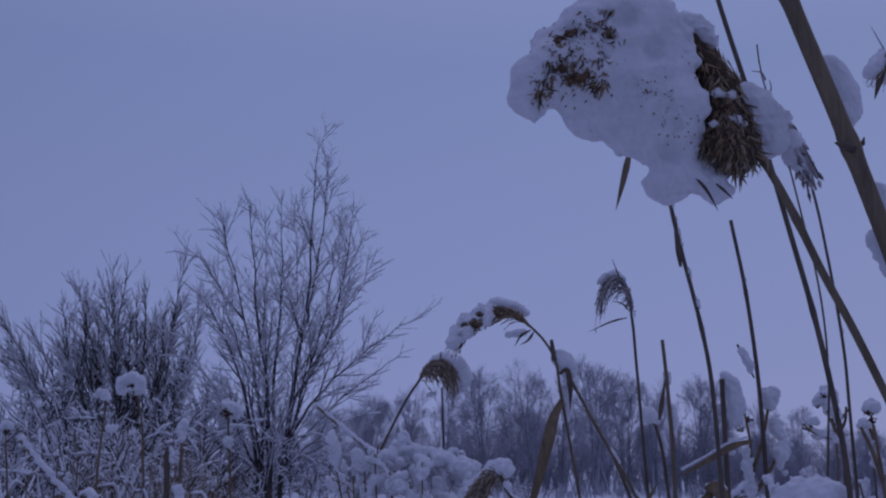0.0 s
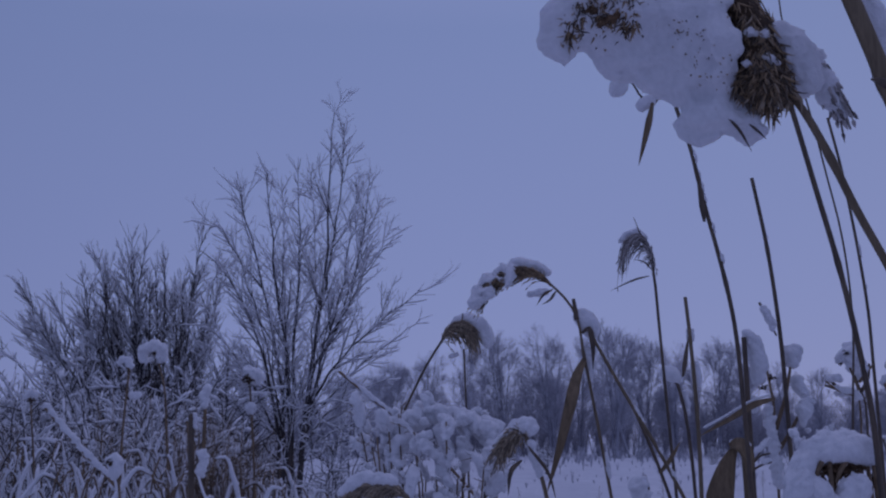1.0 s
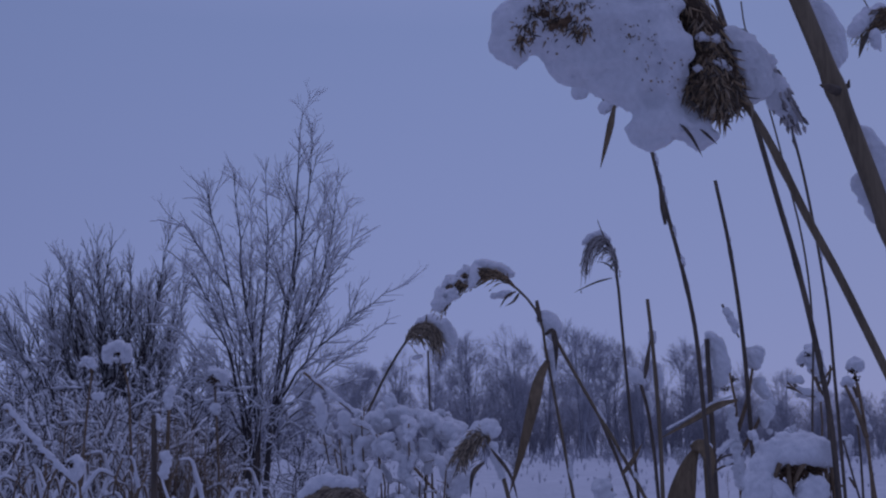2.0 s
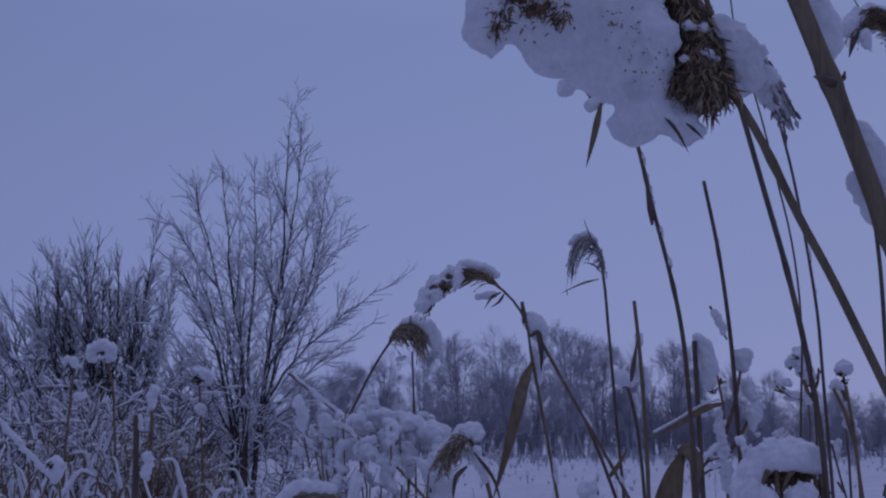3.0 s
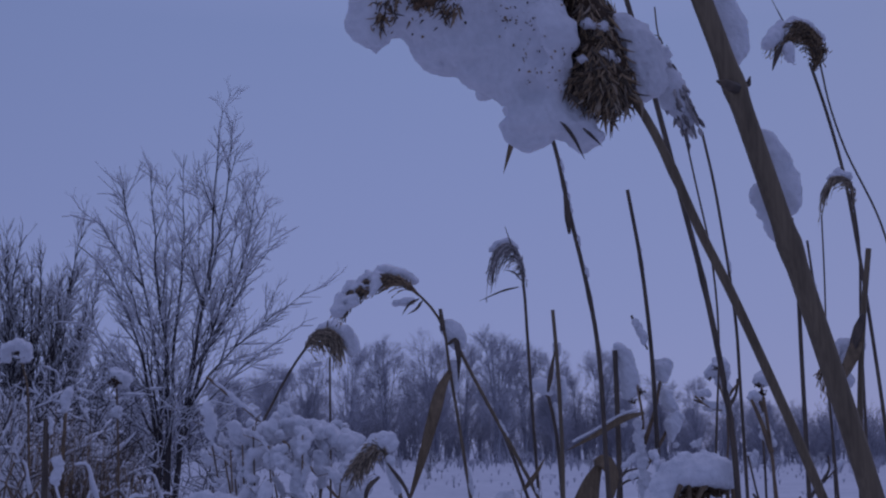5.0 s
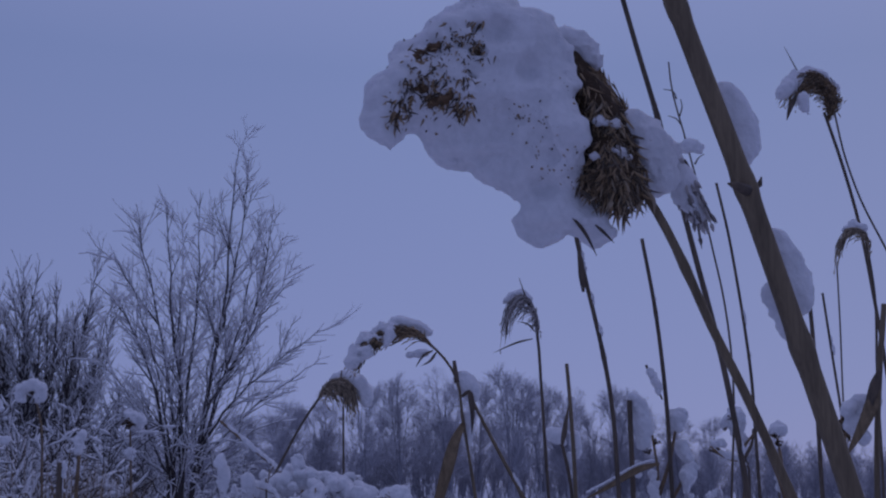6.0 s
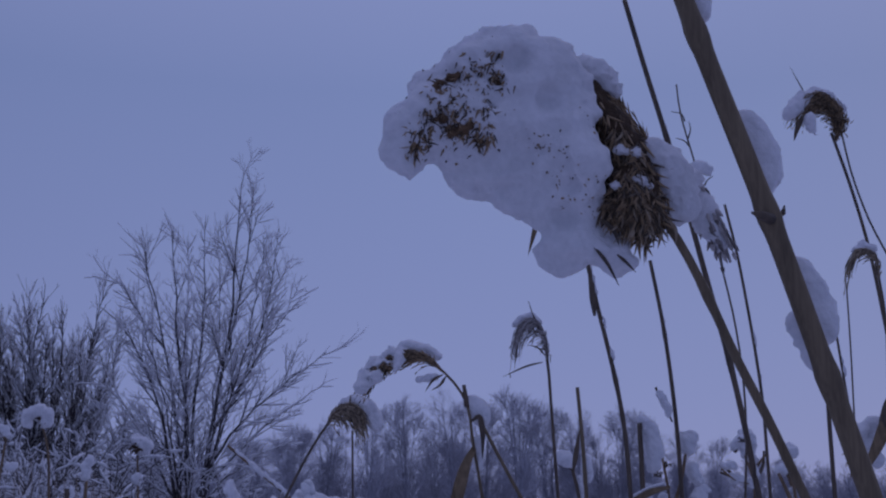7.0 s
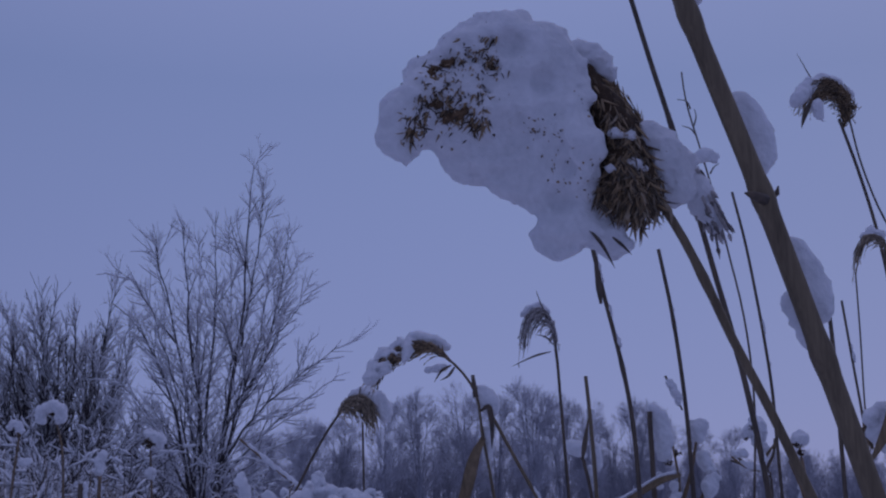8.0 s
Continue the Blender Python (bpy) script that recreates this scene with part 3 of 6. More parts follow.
def plume_on(ob, base, axis_pts, seed, count, fan, sag, husk, per=4, mat=None, thick=0.002, rad=0.0006, first=0.6):
    rng = np.random.default_rng(seed)
    axis = spline(rel(axis_pts, base), 24)
    s = combed_lines(rng, axis, count, fan, sag, rad, thick, first)
    h = spikelets(rng, s, per, husk, rad * 1.7)
    made = part("plume", tubes("plume", [(axis, np.linspace(rad * 4, rad, 25))] + s + h, 4), mat or PLUME, ob, "drooping feathery plume of fine husks")
    PLUME_OF[ob.name] = made
    return made


PLUME_OF = {}


def clump(ob, base, balls, cell, lump, seed, label="clinging lump of snow", name="snow", holes=()):
    """balls: (centre, radius); gaps between neighbours in a short row are filled."""
    sp = [(*rel(c, base), r) for c, r in balls]
    if len(sp) <= 9:
        more = []
        for p, q in zip(sp, sp[1:]):
            d = math.dist(p[:3], q[:3])
            if 0.5 * (p[3] + q[3]) < d < 3.2 * (p[3] + q[3]):
                n = int(d / (0.5 * (p[3] + q[3]))) + 1
                more += [tuple(p[i] + (q[i] - p[i]) * k / n for i in range(3)) + ((p[3] + (q[3] - p[3]) * k / n) * 0.85,) for k in range(1, n)]
        sp += more
        lump = max(lump, 0.15 * np.mean([p[3] for p in sp]))
    if label == "clinging lump of snow" or label.startswith(("heavy cap", "strip of")):
        ob = PLUME_OF.get(ob.name, ob)
    for me in blobs(name, sp, cell, lump, seed, None, [(*rel(c, base), r) for c, r in holes]):
        part(name, me, SNOW, ob, label)


def patches(ob, base, pts, seed, count, r0, r1, off=(0, 0, 1), lo=0.0, hi=1.0, long=2.2):
    """Small tongues of snow caught along a stem."""
    rng = np.random.default_rng(seed)
    p = spline(rel(pts, base), 60)
    off = np.array(off, float)
    off /= np.linalg.norm(off)
    for _ in range(count):
        i = int((lo + (hi - lo) * rng.random()) * 56)
        r = rng.uniform(r0, r1) * 0.65
        balls = []
        for s in np.linspace(-1, 1, 7):
            d = p[min(60, i + 1)] - p[max(0, i - 1)]
            d /= np.linalg.norm(d) + 1e-9
            balls.append((*(p[i] + d * s * r * long + off * r * 0.75), r * (1 - 0.45 * abs(s)) * rng.uniform(0.8, 1.1)))
        part("snow", blob("snow", balls, r * 0.3, r * 0.22, seed), SNOW, ob)


def reed(pts, r0, r1, label, nodes=(), mat=None, n=48, name="reed", to_ground=True):
    """A standing reed from its lowest seen point up."""
    full = ground_foot(pts) if to_ground else list(pts)
    base = full[0]
    if mat is not STRAW or n < 150:
        r0, r1 = r0 * 0.72, r1 * 0.72
    ob = thing(name, base, label, "reed", "reeds at the marsh edge")
    part("stem", stem_mesh(rel(full, base), r0, r1, n, [rel(q, base) for q in nodes]), mat or STRAW_DARK, ob)
    return ob, base


def blade_mesh(pts, width, fold=0.25, n=16, twist=0.0, face=(0, -1, 0.2)):
    """A dry reed leaf: a long tapering blade with a folded midrib and real thickness."""
    p = spline(pts, n)
    tan = np.gradient(p, axis=0)
    tan /= np.linalg.norm(tan, axis=1)[:, None]
    f = np.array(face, float)
    verts, faces = [], []
    for i in range(n + 1):
        u = i / n
        a = twist * u
        s = np.cross(tan[i], f)
        s /= np.linalg.norm(s) + 1e-9
        nn = np.cross(s, tan[i])
        s, nn = math.cos(a) * s + math.sin(a) * nn, math.cos(a) * nn - math.sin(a) * s
        w = width * min(1.0, 0.35 + 2.2 * u) * (1 - u**2.2) + width * 0.03
        th = width * 0.06
        for q, h in ((-1, fold), (-0.5, fold * 0.4), (0, 0), (0.5, fold * 0.4), (1, fold)):
            verts.append(tuple(p[i] + s * q * w * 0.5 + nn * (h * w * 0.5 + th)))
        for q, h in ((1, fold), (0.5, fold * 0.4), (0, 0), (-0.5, fold * 0.4), (-1, fold)):
            verts.append(tuple(p[i] + s * q * w * 0.5 + nn * (h * w * 0.5 - th)))
    for i in range(n):
        for k in range(10):
            a, b = i * 10 + k, i * 10 + (k + 1) % 10
            faces.append((a, b, b + 10, a + 10))
    faces.append(tuple(range(9, -1, -1)))
    faces.append(tuple(range(n * 10, n * 10 + 10)))
    return mesh_of("leaf", verts, faces)


def leaf_on(ob, base, pts, width, label="", mat=None, **kw):
    return part("leaf", blade_mesh(rel(pts, base), width, **kw), mat or LEAF, ob, label)


# The thick leaning reed close by, with knots and snow on its upper side.
pts = [(0.1896, 0.4200, 1.4794), (0.1737, 0.4200, 1.5324), (0.1559, 0.4200, 1.5895), (0.1317, 0.4200, 1.6608), (0.1138, 0.4200, 1.7180), (0.0939, 0.4200, 1.7848)]
ob, base = reed(pts, 0.0049, 0.0038, "thick tan reed stem leaning over, knotted, with snow clinging along it", ((0.1748, 0.4200, 1.5288), (0.1563, 0.4200, 1.5889), (0.1322, 0.4200, 1.6596)), STRAW, 400)
bud = [(0.1556, 0.4150, 1.5858), (0.1498, 0.4120, 1.5867), (0.1468, 0.4120, 1.5875)]
part("bud", tubes("bud", [(rel(bud, base), [0.0022, 0.0016, 0.0003])], 6), STRAW_DARK, ob, "dark bud at a knot")
bud = [(0.1604, 0.4250, 1.5893), (0.1633, 0.4240, 1.5910), (0.1639, 0.4240, 1.5937)]
part("bud", tubes("bud", [(rel(bud, base), [0.0014, 0.0012, 0.0003])], 6), STRAW_DARK, ob, "dark bud at a knot")
clump(ob, base, [((0.1535, 0.4350, 1.6312), 0.004), ((0.1578, 0.4370, 1.6259), 0.0062), ((0.1607, 0.4370, 1.6176), 0.0066), ((0.1613, 0.4370, 1.6098), 0.0056), ((0.1598, 0.4350, 1.6028), 0.003)], 0.0009, 0.0007, 61)
clump(ob, base, [((0.1319, 0.4300, 1.6886), 0.005), ((0.1352, 0.4300, 1.6808), 0.0052), ((0.1374, 0.4300, 1.6719), 0.0036)], 0.0009, 0.0007, 62)
clump(ob, base, [((0.1721, 0.4350, 1.5723), 0.004), ((0.1770, 0.4360, 1.5631), 0.0056), ((0.1801, 0.4360, 1.5541), 0.0058), ((0.1807, 0.4350, 1.5472), 0.004), ((0.1703, 0.4370, 1.5518), 0.0036), ((0.1762, 0.4350, 1.5360), 0.002)], 0.0009, 0.0007, 63)

# The great drooping plume under its load of snow.
stem_pts = [(0.1745, 0.4520, 1.4903), (0.1632, 0.4520, 1.5161), (0.1521, 0.4530, 1.5400), (0.1425, 0.4540, 1.5634), (0.1355, 0.4550, 1.5794), (0.1305, 0.4560, 1.5892), (0.1250, 0.4600, 1.6001), (0.1188, 0.4650, 1.6169)]
ob, base = reed(stem_pts, 0.0026, 0.0018, "reed with a great drooping brown plume buried in snow", ((0.1425, 0.4540, 1.5634),), STRAW, 200)
axis = [(0.1284, 0.4600, 1.5979), (0.1220, 0.4650, 1.6158), (0.1126, 0.4680, 1.6361), (0.0979, 0.4700, 1.6538), (0.0742, 0.4720, 1.6639), (0.0502, 0.4720, 1.6530), (0.0337, 0.4720, 1.6325)]
rng = np.random.default_rng(71)
ax = spline(rel(axis, base), 30)
s = combed_lines(rng, ax, 420, 0.008, 0.007, 0.0003, 0.003, 0.2)
PLUME_OF[ob.name] = part("plume", tubes("plume", s + spikelets(rng, s, 5, 0.005, 0.00032), 4), PLUME, ob, "drooping feathery plume of brown husks")
crown = [((0.0688, 0.4590, 1.6556), 84), ((0.0527, 0.4610, 1.6519), 84), ((0.0386, 0.4590, 1.6404), 74), ((0.0299, 0.4570, 1.6294), 54), ((0.0257, 0.4570, 1.6197), 36), ((0.0253, 0.4570, 1.6148), 27), ((0.0809, 0.4570, 1.6557), 56), ((0.0868, 0.4550, 1.6515), 34)]
flank = [((0.0590, 0.4620, 1.6348), 90), ((0.0746, 0.4600, 1.6358), 80), ((0.0458, 0.4610, 1.6268), 62), ((0.0824, 0.4590, 1.6225), 50), ((0.0863, 0.4530, 1.6410), 40), ((0.0879, 0.4500, 1.6305), 42), ((0.0902, 0.4470, 1.6213), 40), ((0.0955, 0.4450, 1.6134), 33), ((0.0914, 0.4450, 1.6119), 28)]
lower = [((0.0568, 0.4670, 1.6175), 58), ((0.0685, 0.4680, 1.6116), 64), ((0.0799, 0.4660, 1.6082), 60), ((0.0904, 0.4600, 1.6026), 48), ((0.0766, 0.4680, 1.5998), 32), ((0.0974, 0.4590, 1.5964), 36), ((0.0449, 0.4640, 1.6201), 32)]
skirt = [((0.0851, 0.4630, 1.5853), 24), ((0.0918, 0.4620, 1.5846), 34), ((0.1005, 0.4610, 1.5829), 30), ((0.1071, 0.4600, 1.5815), 18), ((0.1116, 0.4590, 1.5781), 8), ((0.0946, 0.4650, 1.5917), 26)]
bare = [((0.0345, 0.4418, 1.6430), 13), ((0.0406, 0.4407, 1.6480), 10), ((0.0487, 0.4413, 1.6495), 15), ((0.0560, 0.4426, 1.6564), 10), ((0.0578, 0.4429, 1.6476), 12), ((0.0429, 0.4403, 1.6385), 10), ((0.0359, 0.4416, 1.6318), 15), ((0.0288, 0.4429, 1.6232), 12), ((0.0469, 0.4410, 1.6278), 15), ((0.0407, 0.4407, 1.6270), 9), ((0.0546, 0.4424, 1.6362), 9), ((0.0309, 0.4425, 1.6301), 8), ((0.0530, 0.4421, 1.6237), 8), ((0.0256, 0.4435, 1.6194), 6)]
dents = [((0.0701, 0.4374, 1.6170), 30), ((0.0773, 0.4421, 1.6067), 24), ((0.0633, 0.4390, 1.6220), 22), ((0.0839, 0.4414, 1.6136), 14), ((0.0548, 0.4446, 1.6148), 22), ((0.0668, 0.4465, 1.6112), 18), ((0.0787, 0.4416, 1.6402), 22), ((0.0653, 0.4411, 1.6561), 24), ((0.0878, 0.4454, 1.6057), 14), ((0.0855, 0.4525, 1.5949), 18), ((0.0583, 0.4395, 1.6411), 18)]
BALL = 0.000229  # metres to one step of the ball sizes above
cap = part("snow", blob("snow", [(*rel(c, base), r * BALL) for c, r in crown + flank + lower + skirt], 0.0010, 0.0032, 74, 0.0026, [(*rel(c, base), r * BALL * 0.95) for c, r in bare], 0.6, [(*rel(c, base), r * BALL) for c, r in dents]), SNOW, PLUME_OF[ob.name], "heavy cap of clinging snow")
back = [((0.0939, 0.4630, 1.6635), 16), ((0.0991, 0.4630, 1.6607), 22), ((0.1042, 0.4630, 1.6569), 25), ((0.1089, 0.4630, 1.6520), 17)]
shoulder = [((0.1227, 0.4570, 1.6245), 18), ((0.1281, 0.4580, 1.6192), 33), ((0.1332, 0.4580, 1.6105), 36), ((0.1347, 0.4580, 1.6022), 30), ((0.1285, 0.4580, 1.5969), 20), ((0.1253, 0.4580, 1.6103), 18), ((0.1397, 0.4590, 1.6145), 14)]
ledges = [((0.1081, 0.4490, 1.6220), 9), ((0.1138, 0.4490, 1.6212), 8), ((0.1150, 0.4480, 1.6095), 9), ((0.1174, 0.4490, 1.6075), 7), ((0.1054, 0.4490, 1.6072), 6)]
for balls, label in ((back, "strip of snow along the plume's back"), (shoulder, "lump of snow on the plume's shoulder")):
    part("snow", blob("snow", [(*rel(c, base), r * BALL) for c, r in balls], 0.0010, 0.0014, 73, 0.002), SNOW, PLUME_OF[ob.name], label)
for c, r in ledges:
    o = rel(c, base)
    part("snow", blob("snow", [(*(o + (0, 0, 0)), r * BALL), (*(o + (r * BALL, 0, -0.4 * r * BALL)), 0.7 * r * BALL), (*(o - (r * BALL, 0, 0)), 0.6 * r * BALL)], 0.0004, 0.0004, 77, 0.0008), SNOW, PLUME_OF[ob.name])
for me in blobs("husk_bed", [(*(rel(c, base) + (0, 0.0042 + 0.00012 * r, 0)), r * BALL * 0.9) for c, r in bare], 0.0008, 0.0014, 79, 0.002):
    part("husk_bed", me, UMBEL, PLUME_OF[ob.name], "brown husks bedded in the snow")
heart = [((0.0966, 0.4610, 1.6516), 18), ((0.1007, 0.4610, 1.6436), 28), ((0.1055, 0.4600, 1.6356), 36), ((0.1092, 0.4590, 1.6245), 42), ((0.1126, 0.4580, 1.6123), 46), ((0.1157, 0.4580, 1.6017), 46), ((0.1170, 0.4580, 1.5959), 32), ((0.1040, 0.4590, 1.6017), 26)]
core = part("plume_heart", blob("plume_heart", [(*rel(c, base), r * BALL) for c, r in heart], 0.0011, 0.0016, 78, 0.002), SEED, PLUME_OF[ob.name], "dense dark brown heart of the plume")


def husks_on(ob, body, centre, size, count, seed, base, way, length, width, mat, lift=0.5, spread=0.45, label="dark husks showing through the snow"):
    """Flat curling husks rooted on a body's near side, thickest round a centre."""
    r = np.random.default_rng(seed)
    me = body.data
    co, no = np.empty(len(me.vertices) * 3, np.float32), np.empty(len(me.vertices) * 3, np.float32)
    me.vertices.foreach_get("co", co)
    me.vertices.foreach_get("normal", no)
    co, no = co.reshape(-1, 3).astype(float), no.reshape(-1, 3).astype(float)
    c = rel(centre, base)
    far = np.hypot(co[:, 0] - c[0], co[:, 2] - c[2])
    pick = np.flatnonzero((far < size * 2.2) & (no[:, 1] < 0.15))
    w = np.exp(-((far[pick] / size) ** 2)) + 1e-9
    lines = []
    for i in r.choice(pick, count, p=w / w.sum()):
        d = np.array(way, float) + r.normal(size=3) * spread + no[i] * lift
        d /= np.linalg.norm(d)
        ln, q, turn = r.uniform(*length), [co[i] - no[i] * 0.0006], r.normal(size=3) * 0.28
        for _ in range(5):
            d = d + turn * 0.5 + np.array([0, 0, -0.12])
            d /= np.linalg.norm(d)
            q.append(q[-1] + d * ln / 5)
        lines.append((np.array(q), width * r.uniform(0.6, 1.2) * np.array([0.35, 0.9, 1.0, 0.85, 0.5, 0.06])))
    tagged(part("husk_tuft", tubes("husk_tuft", lines, 5, 2.6), mat, PLUME_OF[ob.name], label), kind="stuff")


husks_on(ob, core, (0.0994, 0.4550, 1.6422), 0.008, 60, 200, base, (0.25, -0.2, -1), (0.004, 0.011), 0.00022, PLUME, 0.08, 0.26, label="curled brown husks of the plume")
husks_on(ob, core, (0.1072, 0.4550, 1.6267), 0.010, 190, 201, base, (0.1, -0.2, -1), (0.004, 0.011), 0.00022, PLUME, 0.08, 0.26, label="curled brown husks of the plume")
husks_on(ob, core, (0.1126, 0.4550, 1.6126), 0.011, 330, 202, base, (0, -0.3, -1), (0.004, 0.011), 0.00022, PLUME, 0.08, 0.26, label="curled brown husks of the plume")
husks_on(ob, core, (0.1157, 0.4550, 1.5998), 0.011, 330, 203, base, (-0.1, -0.2, -1), (0.004, 0.011), 0.00022, PLUME, 0.08, 0.26, label="curled brown husks of the plume")
husks_on(ob, core, (0.1054, 0.4550, 1.5995), 0.007, 130, 204, base, (-0.5, -0.2, -0.9), (0.004, 0.011), 0.00022, PLUME, 0.08, 0.26, label="curled brown husks of the plume")
husks_on(ob, core, (0.1236, 0.4550, 1.5965), 0.007, 110, 205, base, (0.35, -0.2, -1), (0.004, 0.011), 0.00022, PLUME, 0.08, 0.26, label="curled brown husks of the plume")
husks_on(ob, core, (0.1070, 0.4550, 1.6196), 0.010, 26, 220, base, (0.3, -0.4, -1), (0.005, 0.012), 0.00022, PLUME_PALE, 0.25, 0.4, "pale curled husks")
husks_on(ob, core, (0.1135, 0.4550, 1.6056), 0.012, 40, 221, base, (-0.1, -0.4, -1), (0.005, 0.012), 0.00022, PLUME_PALE, 0.25, 0.4, "pale curled husks")
husks_on(ob, core, (0.1165, 0.4550, 1.5893), 0.008, 34, 222, base, (-0.1, -0.1, -1), (0.005, 0.012), 0.00022, PLUME_PALE, 0.25, 0.4, "pale curled husks")
for k, (c, r) in enumerate(bare):
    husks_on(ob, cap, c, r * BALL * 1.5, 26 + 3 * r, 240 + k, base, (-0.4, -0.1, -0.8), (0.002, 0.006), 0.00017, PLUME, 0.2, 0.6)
husks_on(ob, cap, (0.0440, 0.4550, 1.6416), 0.015, 240, 260, base, (-0.4, 0, -0.8), (0.0008, 0.0022), 0.00022, PLUME, 0.1, 0.7, "loose husks half sunk in the snow")
husks_on(ob, cap, (0.0749, 0.4550, 1.6222), 0.005, 34, 261, base, (-0.4, 0, -0.8), (0.0008, 0.0022), 0.00022, PLUME, 0.1, 0.7, "loose husks half sunk in the snow")
husks_on(ob, cap, (0.0788, 0.4550, 1.6183), 0.005, 34, 262, base, (-0.4, 0, -0.8), (0.0008, 0.0022), 0.00022, PLUME, 0.1, 0.7, "loose husks half sunk in the snow")
husks_on(ob, cap, (0.0832, 0.4550, 1.6083), 0.005, 36, 263, base, (-0.4, 0, -0.8), (0.0008, 0.0022), 0.00022, PLUME, 0.1, 0.7, "loose husks half sunk in the snow")
husks_on(ob, cap, (0.0861, 0.4550, 1.6020), 0.005, 26, 264, base, (-0.4, 0, -0.8), (0.0008, 0.0022), 0.00022, PLUME, 0.1, 0.7, "loose husks half sunk in the snow")
husks_on(ob, cap, (0.0919, 0.4550, 1.6339), 0.005, 28, 265, base, (-0.4, 0, -0.8), (0.0008, 0.0022), 0.00022, PLUME, 0.1, 0.7, "loose husks half sunk in the snow")
husks_on(ob, cap, (0.0946, 0.4550, 1.6299), 0.005, 20, 266, base, (-0.4, 0, -0.8), (0.0008, 0.0022), 0.00022, PLUME, 0.1, 0.7, "loose husks half sunk in the snow")
husks_on(ob, cap, (0.0975, 0.4550, 1.6040), 0.005, 34, 267, base, (-0.4, 0, -0.8), (0.0008, 0.0022), 0.00022, PLUME, 0.1, 0.7, "loose husks half sunk in the snow")
for k, (root, tip, w) in enumerate((((0.1001, 0.4520, 1.5940), (0.1070, 0.4520, 1.5833), 0.0022), ((0.1125, 0.4520, 1.5936), (0.1107, 0.4520, 1.5848), 0.0022), ((0.1218, 0.4520, 1.5933), (0.1223, 0.4520, 1.5823), 0.0020), ((0.1269, 0.4520, 1.5946), (0.1297, 0.4520, 1.5843), 0.0018))):
    mid = [(a + b) / 2 + d for a, b, d in zip(root, tip, (0.001, -0.002, 0))]
    leaf_on(ob, base, [root, mid, tip], w, mat=PLUME_PALE if k else STRAW_DARK)
leaf_on(ob, base, [(0.0965, 0.4520, 1.5831), (0.1015, 0.4520, 1.5768), (0.1066, 0.4520, 1.5670)], 0.0017, mat=STRAW_DARK)
leaf_on(ob, base, [(0.1060, 0.4520, 1.5797), (0.1091, 0.4520, 1.5770), (0.1135, 0.4520, 1.5726)], 0.0015, mat=STRAW_DARK)

# the small tassel beside the plume
plume_on(ob, base, [(0.1434, 0.4620, 1.6107), (0.1466, 0.4620, 1.6012), (0.1508, 0.4620, 1.5918), (0.1547, 0.4620, 1.5797)], 75, 30, 0.0022, 0.003, 0.0045, 3, PLUME_FROST)
clump(ob, base, [((0.1424, 0.4640, 1.6112), 0.0037), ((0.1444, 0.4640, 1.6029), 0.0051), ((0.1465, 0.4640, 1.5970), 0.0051), ((0.1491, 0.4640, 1.5918), 0.0035), ((0.1517, 0.4640, 1.5864), 0.0021)], 0.0009, 0.0008, 76)

# Reeds that rise behind the plume.
TALL = "tall weathered reed stem standing in the snow"
p = [(0.4392, 1.2500, 1.3815), (0.4348, 1.2500, 1.4672), (0.4231, 1.2500, 1.5528), (0.4073, 1.2500, 1.6384), (0.3873, 1.2500, 1.7240), (0.3672, 1.2500, 1.8097), (0.3461, 1.2500, 1.8953), (0.3230, 1.2500, 1.9809), (0.3010, 1.2500, 2.0665)]
ob, base = reed(p, 0.0062, 0.0040, TALL, ((0.3461, 1.2500, 1.8953), (0.4073, 1.2500, 1.6384)), STRAW_DARK, 120)
patches(ob, base, p, 81, 6, 0.003, 0.005, (1, 0.3, 0.4), 0.2, 0.85)
p = [(0.5332, 1.6000, 1.5076), (0.5386, 1.6000, 1.5871), (0.5376, 1.6000, 1.6666), (0.5294, 1.6000, 1.7461), (0.5141, 1.6000, 1.8256), (0.4986, 1.6000, 1.9051), (0.4800, 1.6000, 1.9846), (0.4616, 1.6000, 2.0641), (0.4587, 1.6000, 2.0995)]
ob, base = reed(p, 0.0042, 0.0016, "thin reed stem with short dead twigs near its tip", (), STRAW_DARK, 80)
for q in ([(0.4761, 1.6000, 2.0015), (0.4680, 1.6000, 2.0117), (0.4555, 1.6000, 2.0157)], [(0.4692, 1.6000, 2.0423), (0.4646, 1.6000, 2.0536), (0.4494, 1.6000, 2.0567)], [(0.4733, 1.6000, 2.0162), (0.4773, 1.6000, 2.0312), (0.4752, 1.6000, 2.0425)], [(0.4939, 1.6000, 1.9433), (0.5002, 1.6000, 1.9538), (0.5080, 1.6000, 1.9591)]):
    part("twig", tubes("twig", [(spline(rel(q, base), 6), np.linspace(0.0014, 0.0005, 7))], 5), STRAW_DARK, ob)
clump(ob, base, [((0.4747, 1.6000, 1.9685), 0.0060), ((0.4866, 1.6000, 1.9715), 0.0100), ((0.5000, 1.6000, 1.9693), 0.0080)], 0.0022, 0.002, 82)
p = [(0.7104, 2.0000, 1.4839), (0.7075, 2.0000, 1.5743), (0.7048, 2.0000, 1.6647), (0.6963, 2.0000, 1.7551), (0.6849, 2.0000, 1.8454), (0.6715, 2.0000, 1.9358), (0.6533, 2.0000, 2.0262)]
ob, base = reed(p, 0.0062, 0.0034, TALL, ((0.6963, 2.0000, 1.7551),), STRAW_DARK, 80)
patches(ob, base, p, 83, 3, 0.004, 0.006, (1, 0.3, 0.4), 0.3, 0.8)
